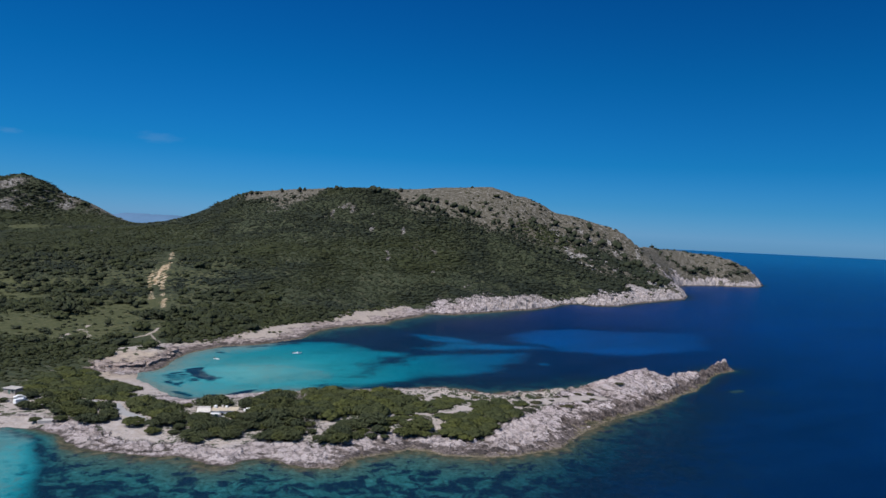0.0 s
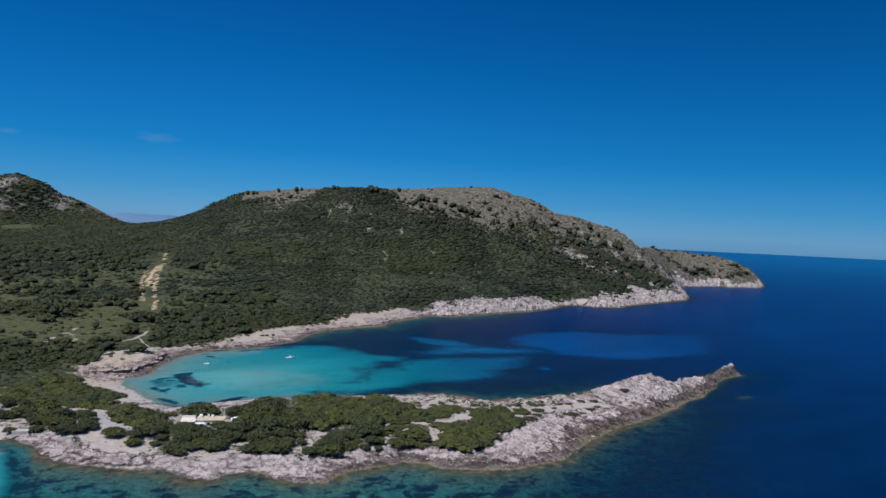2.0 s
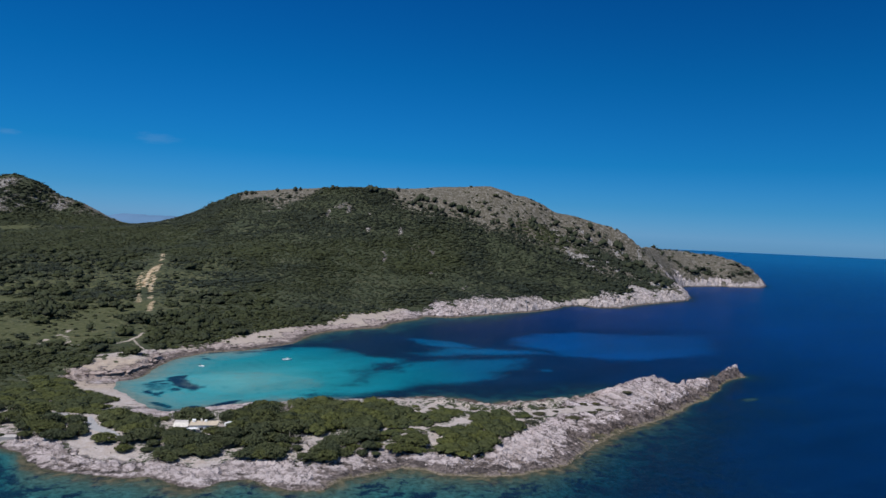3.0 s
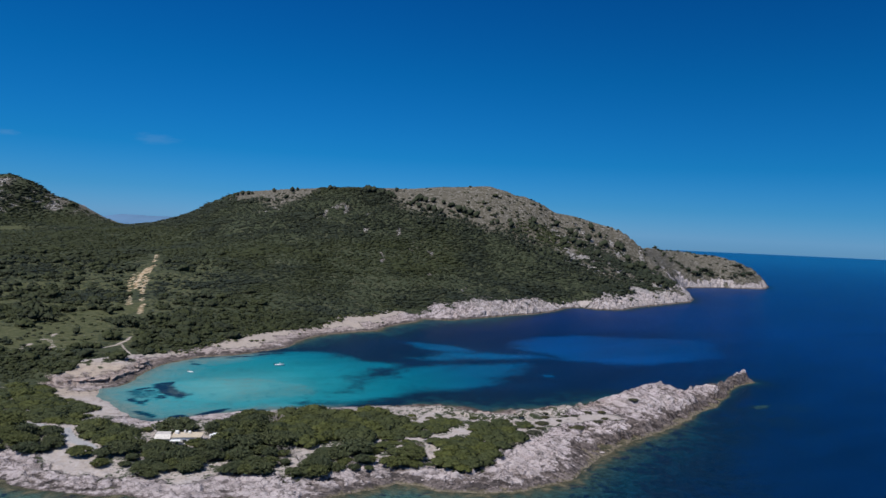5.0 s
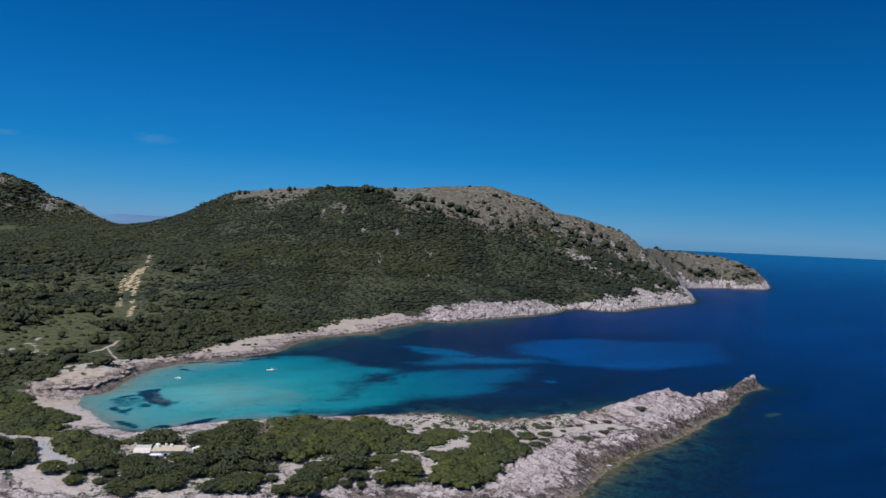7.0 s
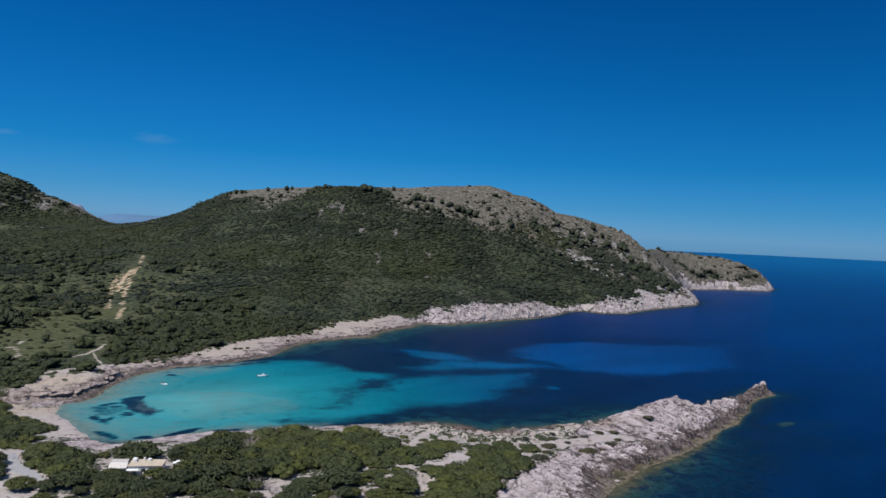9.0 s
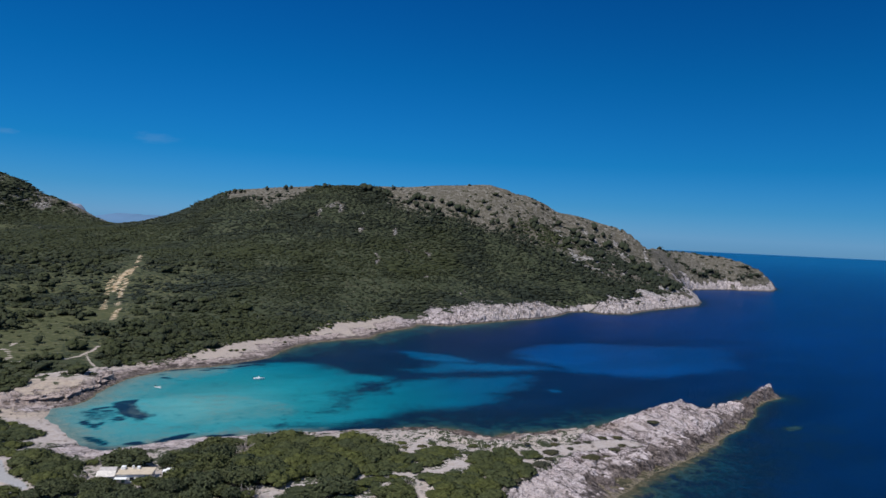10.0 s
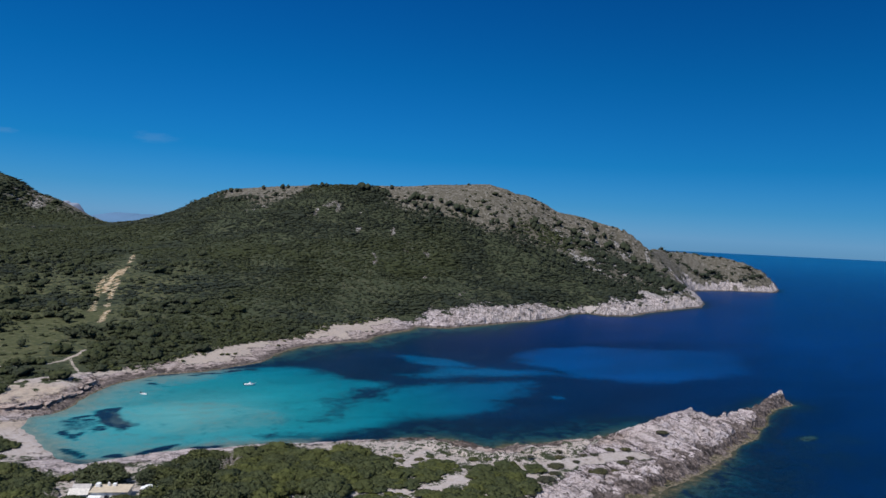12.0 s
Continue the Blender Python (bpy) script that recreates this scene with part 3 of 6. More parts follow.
def spot(x, y, cx, cy, rx, ry, turn=0.0):
    c, s = math.cos(radians(turn)), math.sin(radians(turn))
    u, v = (x - cx) * c + (y - cy) * s, -(x - cx) * s + (y - cy) * c
    return smooth(1.25, 0.75, np.sqrt((u / rx) ** 2 + (v / ry) ** 2))


def within(x, y, poly, soft):
    """1 inside a polygon, 0 outside, with a soft rim."""
    best = np.full(x.shape, 1e9)
    inside = np.zeros(x.shape, bool)
    for (x0, y0), (x1, y1) in zip(poly, poly[1:] + poly[:1]):
        dx, dy = x1 - x0, y1 - y0
        t = np.clip(((x - x0) * dx + (y - y0) * dy) / (dx * dx + dy * dy), 0, 1)
        best = np.minimum(best, (x - x0 - t * dx) ** 2 + (y - y0 - t * dy) ** 2)
        if y0 != y1:
            inside ^= ((y0 > y) != (y1 > y)) & (x < x0 + (y - y0) * dx / dy)
    return 0.5 + np.where(inside, 0.5, -0.5) * np.clip(np.sqrt(best) / soft, 0, 1)


# sandy tracks and clearings
VALLEY_TRACKS = [([(-85, 252), (-96, 257), (-103, 268), (-104, 276), (-92, 290), (-86, 300)], 4.4),
                 ([(-147, 447), (-145, 433), (-146, 424), (-149, 416), (-152, 414)], 1.3),
                 ([(-145, 428), (-137, 413), (-123, 394)], 0.8),
                 ([(-250, 795), (-240, 757), (-228, 715), (-220, 685), (-212, 655), (-204, 622), (-192, 590), (-180, 556), (-167, 515)], 1.9),
                 ([(-230, 712), (-224, 680), (-217, 646), (-212, 634)], 3.0),
                 ([(-190, 582), (-183, 566), (-177, 552)], 2.0),
                 ([(-232, 690), (-224, 650), (-205, 600), (-184, 540)], 1.6)]
FIELD_TRACKS = [([(-184, 401), (-187, 420), (-185, 431), (-188, 452)], 1.0),
                ([(-186, 398), (-174, 409), (-169, 403), (-158, 407)], 1.0),
                ([(-185, 430), (-178, 420), (-172, 410)], 0.8),
                ([(-27, 253), (-20, 260), (-10, 264), (0, 269), (9, 282), (20, 300)], 1.7),
                ([(0, 269), (15, 270), (22, 273), (29, 279), (45, 284)], 1.7),
                ([(9, 282), (20, 312), (60, 318)], 1.9)]
TRACKS = VALLEY_TRACKS + FIELD_TRACKS
CLEARINGS = [(-62, 264, 12, 5.5), (-137, 270, 5, 4), (-148, 283, 5, 3.5), (-129, 258, 5, 5), (-119, 254, 6, 4), (28, 279, 3.5, 3), (-24, 249, 3, 3.5), (15, 256, 3, 3), (-127, 254, 8, 5), (-52, 231, 4, 5),
             (-96, 251, 7, 5)]
GULLY = [(-254, 800), (-240, 757), (-226, 700), (-215, 655), (-204, 622), (-188, 582), (-170, 530)]
LEDGE = [(-138, 344), (-126, 349), (-118, 360), (-115, 374), (-114, 394), (-107, 407)]
BARE_STRIP = [(47, 288), (55, 293), (64, 299), (73, 303.5), (81, 308), (89, 310)]
MEADOW = [(-240, 475), (-210, 455), (-195, 482), (-176, 474), (-154, 424), (-159, 406), (-185, 397), (-240, 396)]
COVE_FLAT = [(-125, 345, 20, 22), (-112, 316, 24, 16), (-97, 304, 16, 7), (-112, 375, 11, 20)]
HILL_SCARS = [(14, 863, 6, 20), (31, 857, 5, 14), (38, 846, 6, 12), (-46, 915, 5, 14), (-39, 967, 7, 12), (-117, 843, 6, 14), (-20, 799, 4, 18), (-21, 752, 8, 12), (34, 744, 6, 10),
              (-5, 916, 3, 22), (-81, 1001, 14, 18), (-106, 968, 18, 14), (-87, 981, 16, 14), (-112, 929, 8, 10), (-63, 630, 4, 8), (50, 702, 10, 8), (64, 709, 8, 8), (205, 885, 6, 16),
              (188, 862, 5, 16)]
RIDGE_SCARS = [(-701, 1370, 26, 40), (-694, 1404, 12, 30), (-662, 1406, 22, 34), (-727, 1447, 12, 24), (-743, 1438, 20, 24), (-678, 1344, 14, 16), (-678, 1393, 14, 16), (-675, 1450, 12, 16), (-450, 1108, 34, 26),
               (-425, 1124, 22, 22), (-475, 1290, 22, 30), (-411, 980, 16, 12), (-510, 1117, 20, 14), (-180, 1020, 16, 20), (-30, 1020, 20, 12), (230, 880, 12, 14)]
SHOULDER_SCARS = [(265, 905, 10, 14), (232, 935, 14, 16), (252, 962, 14, 14), (285, 962, 14, 18), (302, 1000, 14, 16), (282, 915, 12, 12), (212, 900, 12, 12), (315, 955, 12, 16), (300, 905, 12, 12)]
SCARS = HILL_SCARS + RIDGE_SCARS + SHOULDER_SCARS


# the edge of the woods above the bare shore of the bay, closed out at sea
BARE_COAST = [(-135, 377), (-130, 399), (-125, 410), (-112, 421), (-104, 437), (-92, 456), (-85, 482), (-69, 506), (-50, 530), (-38, 564), (-19, 584), (-7, 613), (2, 622), (20, 616), (31, 652),
              (47, 643), (63, 664), (76, 690), (100, 684), (134, 729), (159, 742), (186, 752), (206, 764), (226, 790), (252, 822), (268, 842), (290, 856), (322, 884), (350, 903), (375, 900), (330, 840), (200, 700), (100, 600), (0, 500), (-60, 420), (-100, 380), (-115, 360)]
LANE = [(-122, 281), (-114, 279), (-106, 275), (-104, 277), (-98, 267), (-92, 262.5), (-86.5, 256), (-88, 253.5), (-92.5, 258.5), (-98, 262), (-101.5, 266), (-106, 273), (-114, 277.5), (-122, 280)]
# open ground on the headland: front beach, dead brush and the ground round the house
OPEN_GROUND = [[(-100, 247), (-97, 254), (-92, 255), (-86, 250), (-79, 244), (-72, 238), (-78, 233), (-96, 240)],
               [(-27.5, 247), (-26, 257), (-22.5, 263), (-18, 266), (-21, 260), (-24, 253), (-24, 247)],
               [(-73, 262), (-71, 267), (-62, 270), (-50, 268), (-50, 263), (-62, 258)]]


def valley(x, y):
    """Where the woods of the valley stand open over grass, 0 to 1."""
    return smooth(-105, -150, x + 0.12 * (y - 450)) * smooth(395, 420, y) * smooth(800, 720, y) * smooth(-0.22, 0.12, fbm(x, y, 38, 4, 171))


def covers(x, y, s):
    """How far sand, bare rock, dry hilltop and meadow cover the ground, 0 to 1."""
    lump = fbm(x, y, 14, 4, 71)
    sand = np.zeros(x.shape)
    for pts, w in TRACKS:
        worn = (1.0 if pts[0][1] < 350 else 0.8) if pts[0][1] < 480 else 0.9 * smooth(-0.28, 0.05, fbm(x, 0.4 * y + 0.1 * x, 8, 3, 73))
        sand = np.maximum(sand, worn * near_line(x + 1.5 * lump, y - 1.5 * lump, pts, w))
    for cx, cy, rx, ry in CLEARINGS:
        sand = np.maximum(sand, spot(x + 3 * lump, y + 2 * lump, cx, cy, rx, ry))
    flat = np.zeros(x.shape)
    for cx, cy, rx, ry in COVE_FLAT:
        flat = np.maximum(flat, spot(x + 4 * lump, y + 4 * fbm(x, y, 9, 3, 75), cx, cy, rx, ry))
    sand = np.maximum(sand, flat)
    steep = smooth(10, 60, x) * smooth(560, 640, y)
    width = 9 + 5 * smooth(-55, -30, x) * smooth(10, -10, x) * smooth(300, 260, y) + 1.5 * smooth(-10, 10, x) * smooth(300, 260, y) + 8 * steep * smooth(420, 340, x) + 7 * smooth(420, 480, y) * (1 - steep)
    width = width - 3 * smooth(305, 320, y) * smooth(420, 330, y) * smooth(-70, -40, x)
    width = width - 4 * smooth(-30, -60, x) * smooth(340, 360, y) * smooth(540, 480, y)
    rock = smooth(width + 5, width - 3, s + (5 + 22 * steep) * lump)
    # the bay's north shore: flat pinkish ledges below, tan sand above, pale cliffs farther out
    bay = smooth(370, 395, y) * smooth(930, 880, y) * smooth(330, 300, x) * smooth(-150, -140, x)
    bare = within(x + (3 + 9 * steep) * lump, y + (3 + 14 * steep) * fbm(x, y, 12, 3, 78), BARE_COAST, 6 + 8 * steep)
    rock = rock * (1 - bay) + bay * np.maximum(bare, smooth(6, 3, s))
    plates = fbm(0.8 * x - 0.5 * y, 0.5 * x + 0.9 * y, 11, 4, 173)
    strand = bay * bare * smooth(45, 5, x + 30 * lump) * smooth(0, 3, s + 7 * lump + 11 * plates - 11.5)
    sand = np.maximum(sand, strand)
    rock = rock * (1 - 0.93 * smooth(0.3, 0.7, strand))
    cove_beach = spot(x + 3 * lump, y, 189, 752, 8, 6)
    sand, rock = np.maximum(sand, cove_beach), rock * (1 - 0.9 * cove_beach)
    tail = x - 0.67 * (y - 251) - 32.5 + 5 * lump
    rock = np.maximum(rock, smooth(-3, 3, tail) * smooth(430, 415, y))
    rock = np.maximum(rock, flat * np.maximum(0.85 * near_line(x + 3 * lump, y, LEDGE, 13), 0.06 + 0.45 * lump))
    rock = rock * (1 - 0.88 * spot(x + 4 * lump, y + 3 * lump, -111, 316, 26, 24)) * (1 - 0.9 * spot(x + 2 * lump, y, -132, 252, 15, 6))
    sand = np.maximum(sand, spot(x + 2 * lump, y, -132, 252, 15, 6))
    top = smooth(0.62, 0.85, within(x + 4 * lump, y + 3 * lump, LEDGE_TOP, 7)) * smooth(-0.35, -0.05, fbm(x, y, 6, 3, 175))
    rock, sand = rock * (1 - 0.75 * top), np.maximum(sand, 0.9 * top)
    strip = near_line(x + 2 * lump, y + 2 * lump, BARE_STRIP, 5.0)
    rock = rock * (1 - 0.9 * strip)
    sand = np.maximum(sand, strip)
    edge = np.interp(x, [-700, -330, -236, -172, -142, -122, -45, -19, 20, 65, 102, 139, 178, 218, 253, 275, 320, 420],
                     [1500, 1215, 1138, 1060, 1085, 1160, 1160, 1078, 1030, 1000, 986, 974, 948, 918, 880, 840, 850, 1000])
    dry = smooth(-75, 35, y - edge + 30 * lump + 34 * fbm(x, y, 60, 3, 77))
    scar = np.zeros(x.shape)
    cliffs = smooth(0.08, 0.24, fbm(x, 0.5 * y, 32, 4, 79)) * smooth(-560, -640, x) * smooth(1220, 1300, y)
    dry = np.maximum(dry, cliffs)
    for cx, cy, rx, ry in SCARS:
        scar = np.maximum(scar, spot(x + 5 * lump, y + 9 * fbm(x, y, 18, 3, 83), cx, cy, rx, ry))
    scar = scar * smooth(0.08, 0.26, fbm(x, 0.35 * y, 5, 3, 85))
    dry = np.maximum(dry, scar)
    rock = np.maximum(rock, np.maximum(0.45 * scar, 0.5 * cliffs))
    flank = smooth(185, 215, x) * smooth(350, 335, x) * smooth(860, 885, y) * smooth(1075, 1050, y)
    rock = np.maximum(rock, 0.72 * flank * smooth(0.12, 0.3, fbm(x, y, 11, 3, 87)))
    field = smooth(0.05, 0.3, fbm(x, y, 60, 4, 107)) * smooth(-150, -185, x) * smooth(700, 580, y) * smooth(385, 405, y)
    field = np.maximum(field, 0.75 * spot(x + 12 * lump, y, -225, 455, 60, 55) * smooth(-0.25, 0.0, fbm(x, y, 22, 3, 109)))
    field = np.maximum(field, within(x + 8 * lump, y + 8 * fbm(x, y, 20, 3, 112), MEADOW, 14) * 0.95)
    field = np.maximum(field, spot(x + 8 * lump, y, -560, 1130, 34, 60))
    # grass between the trees of the valley
    field = np.maximum(field, 0.48 * valley(x, y))
    # thin, pale soil between the shrubs of the headland
    thin = smooth(336, 326, y) * smooth(-158, -148, x) * (0.55 + 0.12 * lump)
    for poly in OPEN_GROUND:
        sand = np.maximum(sand, within(x + 2 * lump, y + 2 * lump, poly, 2.5))
    lane = within(x + 0.6 * lump, y + 0.6 * lump, LANE, 1.0)
    return np.maximum(np.maximum(sand, thin), lane), np.clip(rock * (1 - lane), 0, 1), np.clip(dry, 0, 1), np.clip(field, 0, 1), lane


gx = steps((-1450, -960, 60), (-960, -700, 9), (-700, -330, 7), (-330, -165, 2.6), (-165, 45, 0.7), (45, 200, 0.5), (200, 310, 1.6), (310, 660, 3.2))
gy = steps((185, 205, 4), (205, 425, 0.6), (425, 620, 1.6), (620, 880, 2.3), (880, 960, 3.0), (960, 1280, 5), (1280, 1560, 12), (1560, 2200, 60))
mx, my = np.meshgrid(gx, gy)
mz, ms = land(mx, my)
c_sand, c_rock, c_dry, c_field, c_lane = covers(mx, my, ms)
c_ochre = np.maximum(smooth(490, 520, my) * smooth(900, 860, my) * smooth(-120, -140, mx), 0.22 * smooth(390, 420, my) * smooth(640, 600, my))
c_ochre = np.maximum(c_ochre, 0.4 * spot(mx, my, -126, 350, 28, 26))
c_brown = np.maximum(np.maximum(near_line(mx, my, LEDGE, 12), 0.75 * smooth(395, 415, my) * smooth(640, 590, my) * smooth(20, 0, mx)), spot(mx, my, 42, 323, 52, 13, 8))
# how high spray and algae darken the rock
c_splash = 0.75 - 0.85 * smooth(300, 280, my) * smooth(-10, -35, mx) + 0.3 * smooth(-25, 0, mx) * smooth(70, 50, mx) * smooth(300, 280, my) + smooth(430, 415, my) * (1.25 * smooth(45, 85, mx) + 2.2 * smooth(150, 170, mx)) + 0.2 * smooth(-85, -100, mx) * smooth(335, 350, my) * smooth(430, 400, my) - 1.15 * smooth(288, 296, my) * smooth(352, 340, my) * smooth(30, 10, mx)
c_splash = c_splash + 2.4 * spot(mx, my, 32, 323, 34, 7.5, 3) + 0.55 * smooth(-3, 4, np.interp(mx, [55, 88, 117, 150, 189], [300, 323, 346, 369, 409]) - my) * smooth(60, 85, mx) * smooth(430, 415, my)
shown = (ms > -7) & (mx > -0.62 * my - 60)
ground = new("ground", grid_mesh("ground", gx, gy, mz, shown, {"sand": c_sand, "rock": c_rock, "dry": c_dry, "field": c_field, "lane": c_lane, "ochre": c_ochre, "brown": c_brown, "hill": np.maximum(smooth(800, 860, my) * smooth(8, 30, ms), 0.35 * smooth(620, 660, my) * smooth(30, 60, mx)), "splash": c_splash, "cliff": smooth(388, 420, my) * (1 - smooth(440, 425, my) * smooth(40, 80, mx)), "front": smooth(62, 38, mx) * smooth(330, 310, my)}))
ground.data.materials.append(GROUND)
bare_rock = np.zeros(len(ground.data.vertices), np.float32)
ground.data.attributes["rock"].data.foreach_get("value", bare_rock)
corner = np.zeros(len(ground.data.loops), np.int32)
ground.data.loops.foreach_get("vertex_index", corner)
ground.data.polygons.foreach_set("use_smooth", bare_rock[corner].reshape(-1, 4).max(1) < 0.5)
tagged(ground, "pale limestone shore, scrubby headland and wooded hills", "terrain", kind="structure")

# shallows over sand and the seagrass beds in them
BAY_SAND = [(-135, 320), (-120, 357), (-112, 408), (-76, 434), (-56, 447), (-44, 446), (-33, 443), (-25, 435), (-14, 425), (1, 420), (4.4, 405), (21.7, 418), (52, 426), (78, 436), (71, 419), (60, 400),
            (49.5, 379), (40, 367), (30, 360), (16, 355), (10, 350), (5, 340), (-8, 334), (-16.5, 326), (-25, 318), (-43, 308), (-80, 285)]
BLUE_SAND = [(82, 511), (103, 537), (132, 556), (155, 552), (187, 549), (233, 555), (205, 480), (146, 442), (123, 439), (100, 451), (88, 475), (79, 489)]
STREAK = [(6, 493), (17, 494), (34.6, 489), (41, 479), (53, 464), (36.5, 465), (20, 470), (13.5, 479)]
STREAK_LONG = [(14.7, 439), (26, 452), (36.5, 465), (53, 463), (76, 464), (100, 460), (77, 447), (51, 443), (28.4, 436)]
TONGUE = [(4, 417), (10, 408), (2, 384), (-8, 373), (-21, 359), (-20, 374), (-14, 391), (-8.4, 408)]
BEACH_SAND = [(-420, 280), (-128, 248), (-113, 240), (-107, 228), (-99, 211), (-93, 194), (-80, 150), (-420, 80)]
COVE_WEED = [(-102, 351), (-99, 356), (-95, 358), (-91, 348), (-83, 335), (-83, 327), (-89, 333), (-94, 338), (-98, 343)]
SEAGRASS = [(-105, 343, 5, 1.2, 50), (-100, 340, 3, 1.5, 30), (-95, 318, 4, 1.2, -45), (-95, 322, 1.2, 3), (-92, 331, 3, 1.4), (-99, 322, 4, 1.2, -40), (-92, 328, 3, 1.6), (-89, 304, 6, 1.8, -35),
            (-75, 303.5, 4, 1.2), (-66, 311, 7, 1.8, 55), (-52, 314.5, 6, 1.5, 20), (-101, 405, 2, 1), (-97, 399, 2.5, 1.4), (-80, 423.5, 6, 1.4, 15), (-70, 431, 5, 1.6, 40), (-62, 437, 3, 1.4), (-86, 419, 2.5, 1.2)]


def seabed(x, y, s):
    lump = fbm(x, y, 25, 4, 91)
    wx, wy = x + 3 * lump, y + 3 * fbm(x, y, 25, 4, 95)
    sand = within(wx, wy, BAY_SAND, 8)
    for poly, soft in ((STREAK, 5), (STREAK_LONG, 9), (BLUE_SAND, 10), (BEACH_SAND, 12)):
        sand = np.maximum(sand, within(wx, wy, poly, soft))
    grain = fbm(x, y, 9, 4, 99)
    sand = np.minimum(sand, 1 - 0.80 * within(wx + 5 * grain, wy + 5 * lump, TONGUE, 9))
    sand = np.minimum(sand, 1 - within(x + 3 * grain, y + 3 * lump, COVE_WEED, 1.5))
    for cx, cy, rx, ry, *turn in SEAGRASS:
        sand = np.minimum(sand, 1 - spot(wx, wy, cx, cy, rx, ry, *turn) * (0.62 + 0.45 * smooth(-0.3, 0.25, fbm(x, y, 8, 3, 97))))
    for cx, cy, rx, ry, much in ((-26, 345, 12, 10, 0.35), (-20, 330, 18, 7, 0.65), (-103, 333, 8, 8, 0.45), (0, 338, 14, 7, 0.7)):
        sand = np.minimum(sand, 1 - much * spot(wx, wy, cx, cy, rx, ry) * (0.6 + 0.4 * smooth(-0.2, 0.3, fbm(x, y, 9, 4, 99))))
    sand = np.maximum(sand, 0.55 * spot(x, y, 82, 402, 3.5, 3.5))
    away = np.clip(np.hypot(x + 70, (y - 350) * 0.85) / 420, 0, 1)
    away = np.minimum(away, 0.03 + np.clip(np.hypot(x + 135, y - 212) / 480, 0, 1))
    outer = np.maximum(smooth(300, 250, y), smooth(20, -20, y - 255 - 0.8 * (x - 57)) * smooth(50, 70, x) * smooth(230, 180, x))
    cove = smooth(20, -20, x) * smooth(285, 305, y) * smooth(480, 440, y)
    shelf = np.exp(np.minimum(s, 0) / (3.5 + 11 * outer + 10 * smooth(75, 15, x) * smooth(300, 270, y) + 9 * outer * smooth(-35, -60, x) * smooth(-128, -108, x) + 2 * smooth(130, 190, x) + 17 * smooth(430, 470, y) * smooth(140, 80, x) + 13.0 * smooth(-15, 20, x) * smooth(400, 360, y) * smooth(140, 100, x)))
    shelf = np.maximum(shelf, 0.8 * spot(wx, wy, 170, 350, 7, 2.5, 40))
    shelf = shelf * (1 - 0.35 * smooth(300, 380, x)) * (1 - 0.5 * cove) * (1 - 0.9 * smooth(0.35, 0.75, within(wx, wy, BEACH_SAND, 12)))
    shoal = np.exp(np.minimum(s, 0) / (9 + 14 * smooth(-60, -90, x))) * np.maximum(cove, smooth(-108, -120, x) * smooth(290, 270, y)) * smooth(0.25, 0.8, sand)
    shoal = np.maximum(shoal, 0.44 * spot(x + 10 * lump, y + 6 * grain, -66, 350, 34, 24))
    shoal = np.maximum(shoal, 0.5 * smooth(0.4, 0.95, within(wx, wy, BEACH_SAND, 14)))
    # the last value is the painted haze, stronger with distance
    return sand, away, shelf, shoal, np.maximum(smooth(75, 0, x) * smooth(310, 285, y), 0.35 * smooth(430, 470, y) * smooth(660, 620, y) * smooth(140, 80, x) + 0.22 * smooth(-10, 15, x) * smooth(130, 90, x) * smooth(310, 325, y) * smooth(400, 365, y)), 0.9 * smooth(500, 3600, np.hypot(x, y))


sx = steps((-4240, -600, 430), (-600, -150, 30), (-150, 240, 1.7), (240, 640, 14), (640, 4240, 300))
sy = steps((-900, 120, 120), (120, 190, 14), (190, 570, 1.7), (570, 900, 5), (900, 1320, 14), (1320, 4200, 240))
ux, uy = np.meshgrid(sx, sy)
us = shore_distance(ux + 2.2 * fbm(ux, uy, 22, 4, 3), uy + 2.2 * fbm(ux, uy, 22, 4, 13))
b_sand, b_away, b_shelf, b_shoal, b_lagoon, b_haze = seabed(ux, uy, us)
sea = new("water", grid_mesh("water", sx, sy, 0 * ux, us < 12, {"sand": b_sand, "away": b_away, "shelf": b_shelf, "shoal": b_shoal, "lagoon": b_lagoon, "open": b_haze}))
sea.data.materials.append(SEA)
tagged(sea, "calm clear sea, turquoise over sand, dark over seagrass", "sea", kind="structure")


# ---- plants ----
rng = np.random.default_rng(7)


def ico(level):
    bm = bmesh.new()
    bmesh.ops.create_icosphere(bm, subdivisions=level, radius=1.0)
    co = np.array([v.co[:] for v in bm.verts])
    f = np.array([[v.index for v in q.verts] for q in bm.faces])
    bm.free()
    return co, f


ICO = {1: ico(1), 2: ico(2)}


